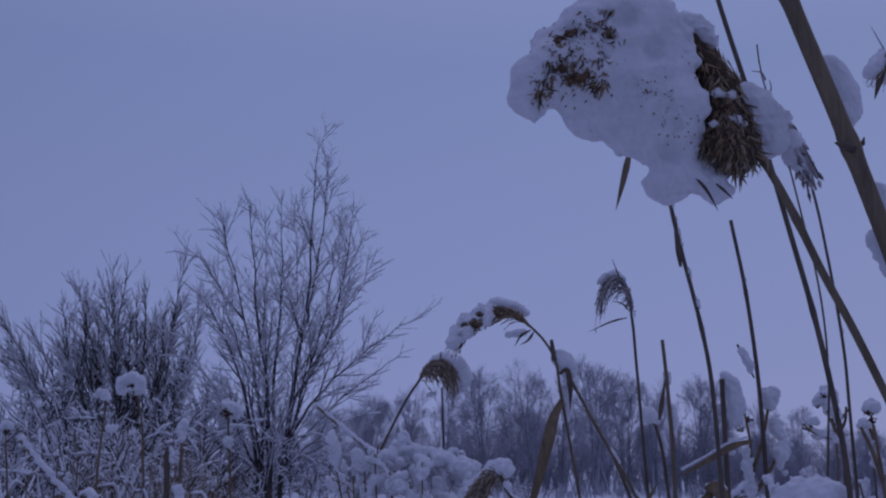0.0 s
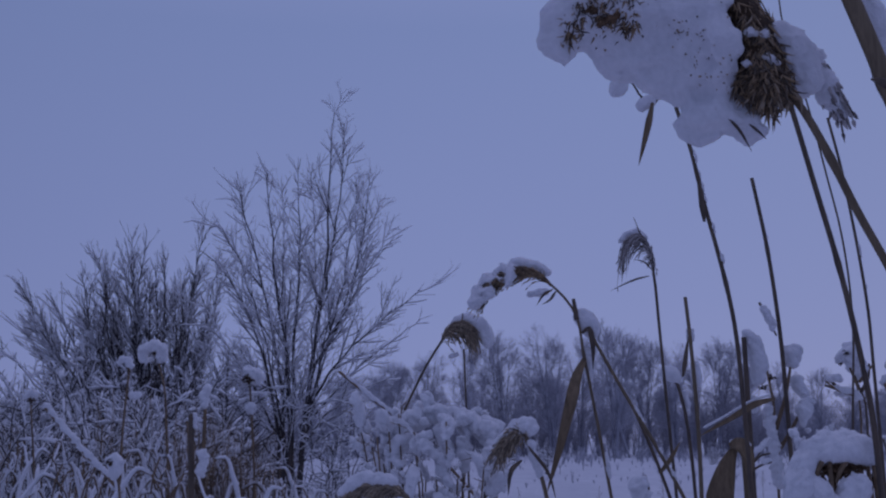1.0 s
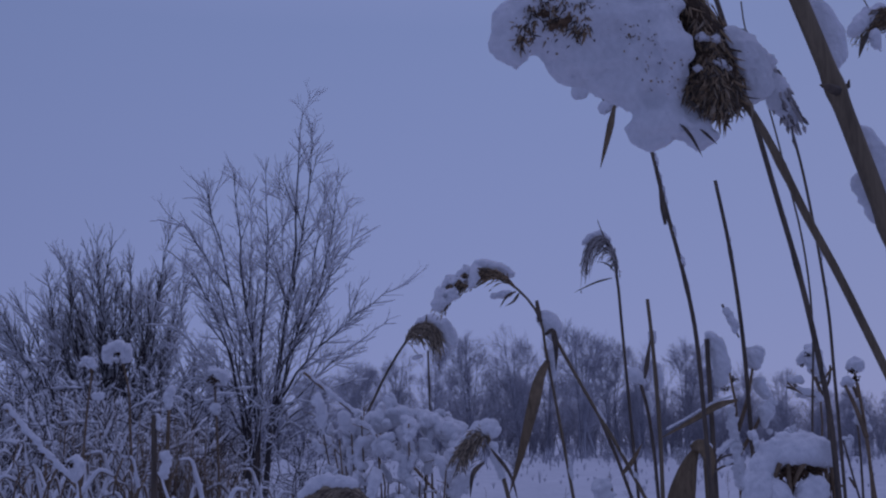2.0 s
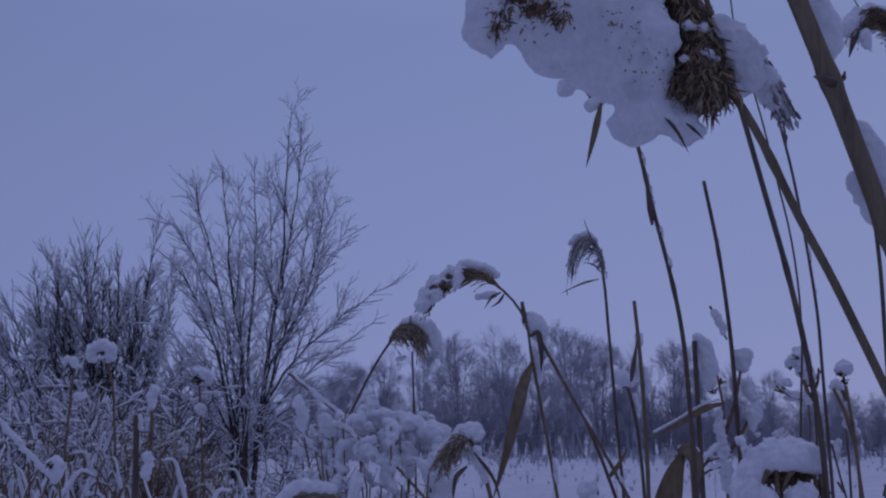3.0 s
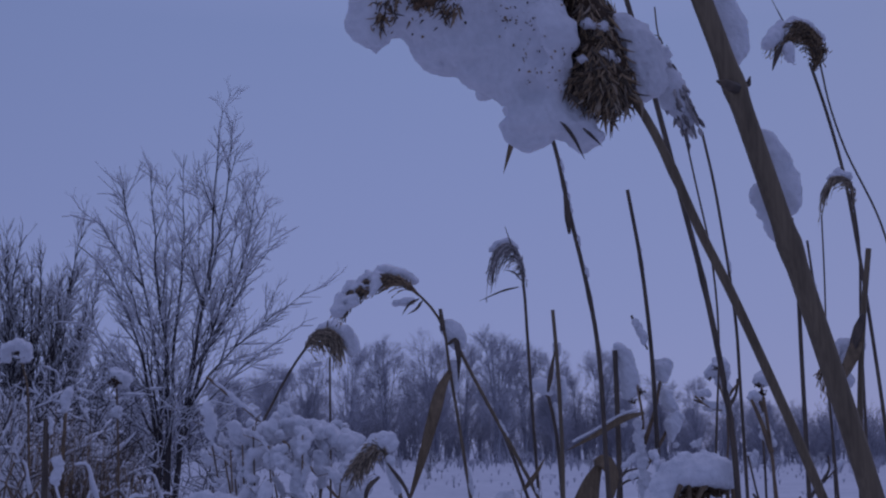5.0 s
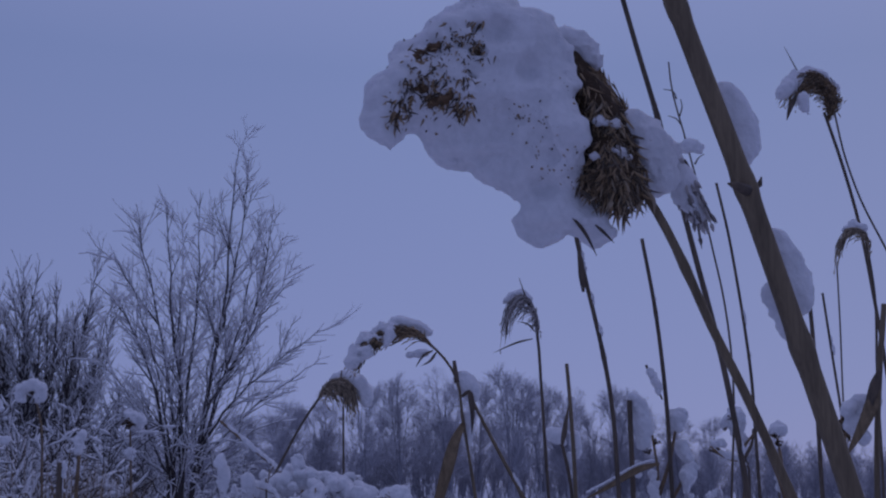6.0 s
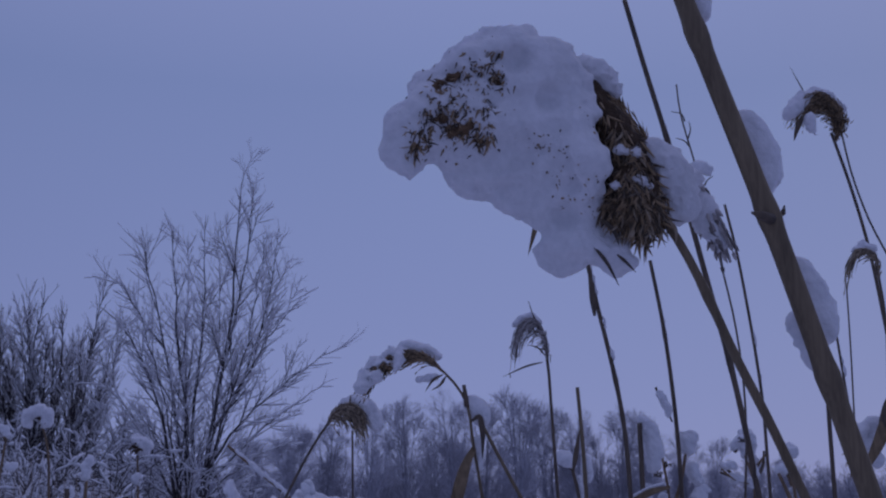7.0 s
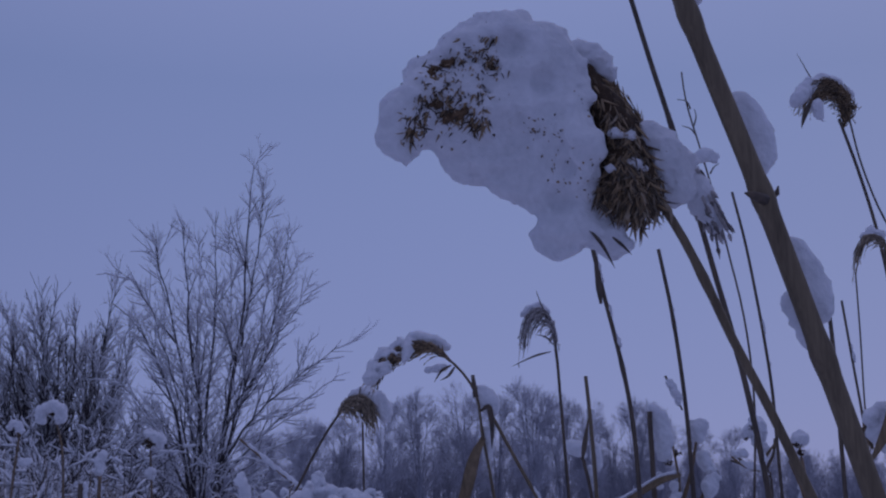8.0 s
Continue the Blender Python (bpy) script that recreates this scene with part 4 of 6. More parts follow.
p = [(0.6594, 1.6000, 1.4862), (0.6583, 1.6000, 1.5955), (0.6577, 1.6000, 1.6919), (0.6527, 1.6000, 1.7857)]
ob, base = reed(p, 0.0057, 0.0041, "dark reed stem snapped off short", ((0.6571, 1.6000, 1.7082),), STRAW_DARK, 60)
p = [(0.8274, 1.9000, 1.4876), (0.8212, 1.9000, 1.6081), (0.8123, 1.9000, 1.6934), (0.8001, 1.9000, 1.8097)]
ob, base = reed(p, 0.0048, 0.0029, TALL, (), STRAW_DARK, 60)
patches(ob, base, p, 84, 2, 0.004, 0.006, (1, 0.3, 0.4), 0.4, 0.9)

# Two reeds with a round snowy plume, and their arching neighbour.
p = [(1.1483, 2.4000, 1.6551), (1.1219, 2.4000, 1.8987), (1.0982, 2.4000, 2.0624), (1.0685, 2.4000, 2.1912), (1.0348, 2.4000, 2.3091)]
ob, base = reed(p, 0.0073, 0.0049, "reed with a round brown plume capped by snow", ((1.0982, 2.4000, 2.0624),), STRAW_DARK, 80)
plume_on(ob, base, [(1.0439, 2.4000, 2.2894), (1.0527, 2.4000, 2.3433), (1.0267, 2.4000, 2.3868), (0.9808, 2.4000, 2.3879), (0.9488, 2.4000, 2.3531)], 85, 480, 0.022, 0.02, 0.011, 5)
clump(ob, base, [((0.9385, 2.3800, 2.3484), 0.018), ((0.9686, 2.4000, 2.3794), 0.020), ((1.0189, 2.4300, 2.4111), 0.016), ((1.0529, 2.4300, 2.4014), 0.013), ((1.0739, 2.4300, 2.3775), 0.010), ((0.9724, 2.3700, 2.3302), 0.011), ((0.9811, 2.3700, 2.3040), 0.010)], 0.004, 0.004, 86)
leaf_on(ob, base, [(0.9599, 2.3700, 2.3364), (0.9453, 2.3700, 2.3068), (0.9358, 2.3700, 2.2762)], 0.014, mat=STRAW_DARK)
part("twig", tubes("twig", [(spline(rel([(0.9802, 2.4000, 2.3987), (0.9661, 2.4000, 2.4281), (0.9497, 2.4000, 2.4616)], base), 5), np.linspace(0.0018, 0.0005, 6))], 5), STRAW_DARK, ob)
p = [(1.1766, 2.4000, 1.9500), (1.1002, 2.4000, 2.1269), (1.0742, 2.4000, 2.2176), (1.0583, 2.4000, 2.3099)]
ob, base = reed([(1.2279, 2.4000, 1.6564)] + p, 0.0049, 0.0030, TALL, (), STRAW_DARK, 80)
p = [(0.9327, 2.0000, 1.5060), (0.9341, 2.0000, 1.6859), (0.9386, 2.0000, 1.8292), (0.9283, 2.0000, 1.9340)]
ob, base = reed(p, 0.0061, 0.0030, "reed with a thin arching plume of pale strands", (), STRAW_DARK, 80)
plume_on(ob, base, [(0.9326, 2.0000, 1.8918), (0.9236, 2.0000, 1.9423), (0.9006, 2.0000, 1.9481), (0.8774, 2.0000, 1.9199), (0.8666, 2.0000, 1.8849)], 87, 70, 0.005, 0.018, 0.009, 2, PLUME_PALE)
clump(ob, base, [((0.9286, 2.0100, 1.9511), 0.008), ((0.9130, 2.0100, 1.9571), 0.009), ((0.8963, 2.0100, 1.9481), 0.006)], 0.0025, 0.002, 88)
p = [(0.9566, 2.2000, 1.4885), (0.9550, 2.2000, 1.6610), (0.9573, 2.2000, 1.7943), (0.9577, 2.2000, 1.9196)]
ob, base = reed(p, 0.0039, 0.0022, "very thin upright reed stem", (), STRAW_DARK, 50)

# The broken reed and ragged plume at the thicket's edge.
p = [(0.7353, 1.6000, 1.3482), (0.7407, 1.6000, 1.5197), (0.7507, 1.6000, 1.6321), (0.7658, 1.6000, 1.7432)]
ob, base = reed(p, 0.0073, 0.0057, "stout dark reed snapped off, with a torn sheath", ((0.7507, 1.6000, 1.6321),), STRAW, 60)
leaf_on(ob, base, [(0.7439, 1.5800, 1.6460), (0.7229, 1.5700, 1.6047), (0.7084, 1.5700, 1.5651)], 0.016, mat=STRAW_DARK)
leaf_on(ob, base, [(0.7381, 1.5800, 1.6191), (0.7069, 1.5600, 1.5705), (0.6797, 1.5600, 1.5243)], 0.02)
plume_on(ob, base, [(0.7474, 1.6200, 1.5902), (0.7269, 1.6200, 1.5939), (0.7046, 1.6200, 1.5735), (0.6947, 1.6200, 1.5495)], 89, 100, 0.010, 0.012, 0.010, 5)
clump(ob, base, [((0.7014, 1.6000, 1.5899), 0.010), ((0.7271, 1.6100, 1.6005), 0.012), ((0.7485, 1.6200, 1.6047), 0.012), ((0.7078, 1.6000, 1.5647), 0.009), ((0.7234, 1.6000, 1.5531), 0.010)], 0.0028, 0.003, 90)

# The reed with a small hooked panicle.
p = [(0.3342, 1.9000, 1.3311), (0.3216, 1.9000, 1.5139), (0.3132, 1.9000, 1.6452), (0.3088, 1.9000, 1.7120), (0.3039, 1.9000, 1.7504)]
ob, base = reed(p, 0.0048, 0.0034, "reed with a small hooked grey panicle", (), STRAW_DARK, 70)
plume_on(ob, base, [(0.3071, 1.9000, 1.7215), (0.3005, 1.9000, 1.7697), (0.2836, 1.9000, 1.7910), (0.2623, 1.9000, 1.7812), (0.2502, 1.9000, 1.7453)], 91, 120, 0.007, 0.032, 0.008, 2, PLUME_FROST)
leaf_on(ob, base, [(0.2979, 1.8900, 1.7182), (0.2735, 1.8800, 1.7110), (0.2299, 1.8800, 1.6918)], 0.0036, mat=STRAW_DARK)
leaf_on(ob, base, [(0.3019, 1.8900, 1.7297), (0.2873, 1.8800, 1.7415), (0.2704, 1.8800, 1.7452)], 0.0034, mat=STRAW_DARK)
part("twig", tubes("twig", [(spline(rel([(0.2948, 1.9000, 1.7745), (0.2838, 1.9000, 1.8007), (0.2765, 1.9000, 1.8221)], base), 5), np.linspace(0.002, 0.0005, 6))], 5), STRAW_DARK, ob)
clump(ob, base, [((0.2973, 1.9150, 1.7879), 0.004), ((0.2821, 1.9150, 1.7995), 0.006), ((0.2665, 1.9150, 1.7955), 0.006), ((0.2537, 1.9150, 1.7818), 0.004)], 0.0024, 0.002, 92)

# The reed that bows under a snowy plume.
p = [(0.2211, 1.8500, 1.3345), (0.2011, 1.8500, 1.4582), (0.1789, 1.8500, 1.5846), (0.1666, 1.8500, 1.6507), (0.1466, 1.8500, 1.6802), (0.1209, 1.8500, 1.7043)]
ob, base = reed(p, 0.0075, 0.0028, "bowed reed with a drooping plume under snow", ((0.1789, 1.8500, 1.5846),), STRAW, 90)
part("stub", tubes("stub", [(spline(rel([(0.1693, 1.8500, 1.6396), (0.1641, 1.8500, 1.6747)], base), 4), np.linspace(0.005, 0.003, 5))], 7), STRAW_DARK, ob, "snapped leaf sheath")
plume_on(ob, base, [(0.1283, 1.8500, 1.6969), (0.1025, 1.8500, 1.7191), (0.0692, 1.8500, 1.7246), (0.0286, 1.8500, 1.7076), (-0.0006, 1.8500, 1.6667)], 93, 420, 0.008, 0.015, 0.009, 4)
clump(ob, base, [((0.1226, 1.8750, 1.7228), 0.007), ((0.1002, 1.8750, 1.7341), 0.011), ((0.0736, 1.8680, 1.7339), 0.013), ((0.0601, 1.8520, 1.7211), 0.010), ((0.0578, 1.8400, 1.7008), 0.007)], 0.0028, 0.003, 94)
clump(ob, base, [((0.0489, 1.8500, 1.7189), 0.010), ((0.0398, 1.8550, 1.7158), 0.011), ((0.0213, 1.8550, 1.7045), 0.011), ((0.0066, 1.8500, 1.6843), 0.011), ((-0.0015, 1.8400, 1.6646), 0.008), ((0.0249, 1.8450, 1.6884), 0.009)], 0.0022, 0.003, 95,
      holes=[((0.0340, 1.8380, 1.7041), 0.006), ((0.0212, 1.8400, 1.6969), 0.005), ((0.0433, 1.8450, 1.7144), 0.006), ((0.0121, 1.8350, 1.6797), 0.004), ((0.0284, 1.8320, 1.6849), 0.004)])
clump(ob, base, [((0.1076, 1.8450, 1.6850), 0.005), ((0.1190, 1.8500, 1.6866), 0.005), ((0.0908, 1.8400, 1.6815), 0.005)], 0.0014, 0.001, 96)
for q in ([(0.1301, 1.8500, 1.6904), (0.1137, 1.8400, 1.6798), (0.1017, 1.8400, 1.6613)], [(0.1356, 1.8500, 1.6876), (0.1228, 1.8400, 1.6706), (0.1109, 1.8400, 1.6641)]):
    leaf_on(ob, base, q, 0.005, mat=STRAW_DARK)
clump(ob, base, [((0.1768, 1.8600, 1.6481), 0.011), ((0.1896, 1.8600, 1.6352), 0.016), ((0.1968, 1.8600, 1.6204), 0.010)], 0.003, 0.002, 97, "lump of snow lodged on the bend")
leaf_on(ob, base, [(0.1774, 1.8500, 1.6176), (0.1875, 1.8400, 1.6240), (0.1927, 1.8400, 1.6021), (0.1931, 1.8400, 1.5568)], 0.010, mat=STRAW_DARK)
leaf_on(ob, base, [(0.1806, 1.8500, 1.5737), (0.1676, 1.8300, 1.5516), (0.1501, 1.8000, 1.4972), (0.1295, 1.7900, 1.4235), (0.1100, 1.7900, 1.3604)], 0.021, "broad withered tan leaf hanging down", fold=0.5)
clump(ob, base, [((0.1854, 1.8600, 1.5872), 0.007), ((0.1888, 1.8600, 1.5625), 0.009), ((0.1877, 1.8600, 1.5442), 0.006)], 0.0025, 0.002, 98)
patches(ob, base, p, 99, 2, 0.006, 0.008, (1, 0.2, 0.5), 0.05, 0.3, 2.6)

# A reed folded over beside it.
p = [(0.3435, 1.8500, 1.3342), (0.2915, 1.8500, 1.4359), (0.2439, 1.8500, 1.5193), (0.1938, 1.8500, 1.6121)]
ob, base = reed(p, 0.0061, 0.0038, "dead reed stem leaning over, flecked with snow", ((0.2651, 1.8500, 1.4833),), STRAW, 80)
patches(ob, base, p, 100, 4, 0.004, 0.006, (0.8, 0.1, 0.8), 0.1, 0.7, 2.6)
p = [(0.3278, 1.9000, 1.3311), (0.3016, 1.9000, 1.4081), (0.2687, 1.9000, 1.4907)]
ob, base = reed(p, 0.0048, 0.0039, "dead reed stem leaning over, flecked with snow", (), STRAW_DARK, 50)
leaf_on(ob, base, [(0.3026, 1.8800, 1.3879), (0.3179, 1.8700, 1.4088), (0.3370, 1.8700, 1.4403)], 0.009)

# The brown nodding plume over the snow-laden shrub.
p = [(-0.1622, 2.1000, 1.4291), (-0.1188, 2.1000, 1.5201), (-0.0908, 2.1000, 1.5764), (-0.0624, 2.1000, 1.6229), (-0.0399, 2.1000, 1.6520)]
ob, base = reed(p, 0.0048, 0.0032, "slanting reed with a nodding brown plume", (), STRAW_DARK, 60)
plume_on(ob, base, [(-0.0604, 2.1000, 1.6250), (-0.0399, 2.1000, 1.6541), (-0.0192, 2.1000, 1.6604), (-0.0025, 2.1000, 1.6480), (0.0017, 2.1000, 1.6251)], 101, 200, 0.011, 0.026, 0.012, 3, PLUME_PALE)
clump(ob, base, [((-0.0341, 2.1200, 1.6645), 0.008), ((-0.0090, 2.1200, 1.6709), 0.012), ((0.0120, 2.1100, 1.6600), 0.014), ((0.0250, 2.1100, 1.6420), 0.012), ((0.0240, 2.1100, 1.6220), 0.008)], 0.003, 0.003, 102)
clump(ob, base, [((-0.0314, 2.1100, 1.6030), 0.004), ((-0.0438, 2.1100, 1.5988), 0.004)], 0.0014, 0.001, 103)
part("twig", tubes("twig", [(spline(rel([(-0.0213, 2.1000, 1.6583), (-0.0193, 2.1000, 1.6792)], base), 3), np.linspace(0.0022, 0.0012, 4))], 5), STRAW_DARK, ob)
p = [(-0.0076, 2.3000, 1.3069), (-0.0132, 2.3000, 1.5046), (-0.0173, 2.3000, 1.6282)]
ob, base = reed(p, 0.0041, 0.0029, "very thin upright reed stem", (), STRAW_DARK, 40)

# The low crumpled plume.
p = [(0.1092, 1.7000, 1.3280), (0.0914, 1.7000, 1.4045), (0.0717, 1.7000, 1.4510)]
ob, base = reed(p, 0.0060, 0.0043, "low bent reed with a crumpled straw plume under snow", (), STRAW, 50)
plume_on(ob, base, [(0.0766, 1.7000, 1.4453), (0.0626, 1.7000, 1.4575), (0.0435, 1.7000, 1.4428), (0.0237, 1.7000, 1.4200)], 104, 170, 0.011, 0.014, 0.012, 4, PLUME_PALE)
clump(ob, base, [((0.0552, 1.7050, 1.4608), 0.009), ((0.0736, 1.7050, 1.4658), 0.013), ((0.0852, 1.7050, 1.4609), 0.009), ((0.0420, 1.7050, 1.4477), 0.008), ((0.0304, 1.7050, 1.4330), 0.006)], 0.0026, 0.002, 105)
clump(ob, base, [((0.0799, 1.7000, 1.4371), 0.007), ((0.0865, 1.7000, 1.4151), 0.007), ((0.0930, 1.7000, 1.3924), 0.006)], 0.0024, 0.0015, 106)
leaf_on(ob, base, [(0.0663, 1.6900, 1.4129), (0.0512, 1.6800, 1.3995), (0.0447, 1.6800, 1.3612)], 0.008, mat=STRAW_DARK)
leaf_on(ob, base, [(0.0762, 1.6900, 1.4331), (0.1050, 1.6800, 1.3930), (0.1162, 1.6800, 1.3532)], 0.006, mat=STRAW_DARK)

# The rounded straw plume low in front.
p = [(-0.0700, 1.3000, 1.3327), (-0.0767, 1.3000, 1.3631), (-0.0869, 1.3000, 1.3803)]
ob, base = reed(p, 0.0040, 0.0026, "bent reed with a rounded straw plume near the snow", (), STRAW, 40)
plume_on(ob, base, [(-0.0844, 1.3000, 1.3754), (-0.1027, 1.3000, 1.3901), (-0.1297, 1.3000, 1.3951), (-0.1525, 1.3000, 1.3865), (-0.1663, 1.3000, 1.3664)], 107, 300, 0.005, 0.014, 0.009, 3, PLUME_PALE)
clump(ob, base, [((-0.1000, 1.2980, 1.3935), 0.004), ((-0.1130, 1.2980, 1.3985), 0.0065), ((-0.1290, 1.2980, 1.4005), 0.0072), ((-0.1476, 1.2980, 1.3950), 0.0070), ((-0.1610, 1.2980, 1.3840), 0.005)], 0.0014, 0.0016, 108)

# Short snapped reeds with snow caught in their sheaths.
p = [(0.3295, 1.6800, 1.3289), (0.3286, 1.6800, 1.4494), (0.3239, 1.6800, 1.5560), (0.3203, 1.6800, 1.6102), (0.3164, 1.6800, 1.6556)]
ob, base = reed(p, 0.0077, 0.0038, "snapped reed stem with a torn sheath holding snow", ((0.3247, 1.6800, 1.5230),), STRAW, 80)
leaf_on(ob, base, [(0.3065, 1.6700, 1.5348), (0.3123, 1.6700, 1.5677), (0.3172, 1.6700, 1.5967)], 0.008, mat=STRAW_DARK)
clump(ob, base, [((0.3229, 1.6900, 1.6052), 0.006), ((0.3234, 1.6900, 1.5918), 0.005)], 0.002, 0.0012, 109)
clump(ob, base, [((0.3283, 1.6900, 1.5550), 0.006), ((0.3313, 1.6900, 1.5400), 0.008), ((0.3309, 1.6900, 1.5251), 0.006)], 0.002, 0.0012, 110)
p = [(0.4843, 2.5000, 1.3172), (0.4773, 2.5000, 1.4249), (0.4649, 2.5000, 1.5195), (0.4489, 2.5000, 1.5733), (0.4319, 2.5000, 1.5880)]
ob, base = reed(p, 0.0064, 0.0051, "bent weed stalk with a ball of snow on its tip", (), STRAW_DARK, 50)
clump(ob, base, [((0.4269, 2.5000, 1.5904), 0.012), ((0.4418, 2.5000, 1.5880), 0.016), ((0.4563, 2.5000, 1.5733), 0.008)], 0.003, 0.002, 111, "ball of snow on the tip")
clump(ob, base, [((0.4699, 2.5100, 1.5467), 0.006), ((0.4743, 2.5100, 1.5222), 0.008), ((0.4763, 2.5100, 1.5038), 0.006)], 0.0026, 0.0015, 112)
p = [(0.3040, 1.3000, 1.4924), (0.3017, 1.3000, 1.5362), (0.2976, 1.3000, 1.5800), (0.2903, 1.3000, 1.6238), (0.2809, 1.3000, 1.6676), (0.2707, 1.3000, 1.7114), (0.2617, 1.3000, 1.7552), (0.2522, 1.3000, 1.7990), (0.2397, 1.3000, 1.8387), (0.2301, 1.3000, 1.8797), (0.2171, 1.3000, 1.9279)]
ob, base = reed(p, 0.0053, 0.0032, "tall dark reed with a hanging leaf and balls of snow", ((0.2617, 1.3000, 1.7552), (0.2903, 1.3000, 1.6238)), STRAW_DARK, 120)
patches(ob, base, p, 113, 7, 0.003, 0.005, (1, 0.2, 0.3), 0.3, 0.8)
leaf_on(ob, base, [(0.2095, 1.2900, 1.8430), (0.2013, 1.2900, 1.8077), (0.1900, 1.2900, 1.7646)], 0.0088, "hanging withered leaf")
leaf_on(ob, base, [(0.2656, 1.2900, 1.6963), (0.2611, 1.2900, 1.7424), (0.2587, 1.2900, 1.7589)], 0.0080, "snapped sheath on the stem", mat=STRAW_DARK)
part("twig", tubes("twig", [(spline(rel([(0.2301, 1.3000, 1.8797), (0.2198, 1.3000, 1.8553), (0.2110, 1.3000, 1.8434), (0.1998, 1.3000, 1.8513), (0.1833, 1.3000, 1.8748), (0.1733, 1.3000, 1.8793)], base), 12), np.linspace(0.0022, 0.0010, 13))], 5), STRAW_DARK, ob)
clump(ob, base, [((0.1693, 1.3000, 1.8641), 0.0105), ((0.1726, 1.3000, 1.8697), 0.0080)], 0.0018, 0.002, 114)
clump(ob, base, [((0.2064, 1.3000, 1.8474), 0.0080), ((0.1964, 1.3000, 1.8430), 0.0060)], 0.0018, 0.002, 115)
p = [(0.5862, 2.4000, 1.2995), (0.5823, 2.4000, 1.5309), (0.5795, 2.4000, 1.6588)]
ob, base = reed(p, 0.0098, 0.0073, "short dark reed stub wearing a tall cap of snow", (), STRAW_DARK, 50)
clump(ob, base, [((0.5916, 2.4100, 1.6621), 0.013), ((0.6056, 2.4200, 1.6450), 0.018), ((0.6116, 2.4200, 1.6090), 0.018), ((0.6127, 2.4200, 1.5732), 0.014)], 0.0035, 0.003, 116)
leaf_on(ob, base, [(0.6342, 2.3800, 1.5279), (0.5874, 2.3600, 1.5157), (0.5338, 2.3600, 1.4857), (0.4651, 2.3600, 1.4491)], 0.015, "stiff tan leaf held out level under snow", fold=0.4, face=(0, -1, 0.25))
sp = spline([(0.6197, 2.3700, 1.5276), (0.5839, 2.3600, 1.5168), (0.5362, 2.3600, 1.4903), (0.4805, 2.3600, 1.4605)], 40)
clump(ob, base, [((x, y + 0.003, z + 0.008), 0.0026) for x, y, z in sp], 0.0011, 0.0008, 117, "thin snow on the leaf")
p = [(0.6783, 2.4300, 1.2744), (0.6738, 2.4300, 1.4609), (0.6635, 2.4300, 1.6944), (0.6454, 2.4300, 1.8665), (0.6209, 2.4300, 2.0132)]
ob, base = reed(p, 0.0099, 0.0056, "tall dark reed snapped at the top", ((0.6472, 2.4300, 1.8479),), STRAW_DARK, 100)
patches(ob, base, p, 118, 3, 0.004, 0.006, (1, 0.2, 0.3), 0.55, 0.9)
part("twig", tubes("twig", [(spline(rel([(0.6209, 2.4200, 1.7358), (0.6368, 2.4200, 1.7018), (0.6548, 2.4200, 1.6632)], base), 6), np.linspace(0.003, 0.002, 7))], 5), STRAW_DARK, ob)
clump(ob, base, [((0.6278, 2.4200, 1.7236), 0.007), ((0.6392, 2.4200, 1.7018), 0.009), ((0.6481, 2.4200, 1.6801), 0.007)], 0.0025, 0.0025, 119)
p = [(0.4386, 1.8500, 1.3165), (0.4370, 1.8500, 1.3781), (0.4352, 1.8500, 1.4314)]
ob, base = reed(p, 0.0075, 0.0066, "reed stub with a broad leaf folded over it", (), STRAW, 40)
leaf_on(ob, base, [(0.3821, 1.8400, 1.3087), (0.3926, 1.8300, 1.3702), (0.4080, 1.8200, 1.4186), (0.4212, 1.8200, 1.4387)], 0.046, "broad tan leaf folded over", fold=0.3)
leaf_on(ob, base, [(0.4066, 1.8200, 1.4317), (0.4176, 1.8050, 1.4353), (0.4283, 1.8000, 1.4180), (0.4305, 1.8000, 1.3800)], 0.024, fold=0.3)
clump(ob, base, [((0.4104, 1.8200, 1.4379), 0.005), ((0.4229, 1.8200, 1.4370), 0.006), ((0.4354, 1.8200, 1.4335), 0.005)], 0.0018, 0.001, 120)


# ---- snow-capped weeds among the reeds ----
def weed(stems, balls, label, seed, rad=0.003, cell=0.003, lump=0.003, husks=(), husk=0.012, mat=None, name="weed", to_ground=True, grains=70, head=None):
    """A dead weed: stalks, snow on its heads, and dark seed heads showing."""
    first = ground_foot(stems[0]) if to_ground else list(stems[0])
    base = first[0]
    ob = thing(name, base, label, "weed", "snow-capped weeds")
    for k, q in enumerate([first] + [list(s) for s in stems[1:]]):
        part("stalk", tubes("stalk", [(spline(rel(q, base), 24), np.linspace(rad, rad * 0.55, 25))], 7), mat or STALK, ob)
    for k, group in enumerate(balls):
        clump(ob, base, [(c, r * 0.8) for c, r in group], cell * 0.85, lump, seed + k, "cap of snow", "snow_cap")
    r = np.random.default_rng(seed)
    for c in husks:
        a = rel(c, base)
        balls = [(*(a + r.normal(size=3) * husk * 0.5 * (1, 0.7, 0.8)), husk * r.uniform(0.06, 0.15) * (70 / grains) ** 0.4) for _ in range(grains)]
        part("seed_head", blob("seed_head", balls, husk * 0.07, husk * 0.05, seed, husk * 0.04), head or SEED, ob, "dark dry seed head")
    return ob


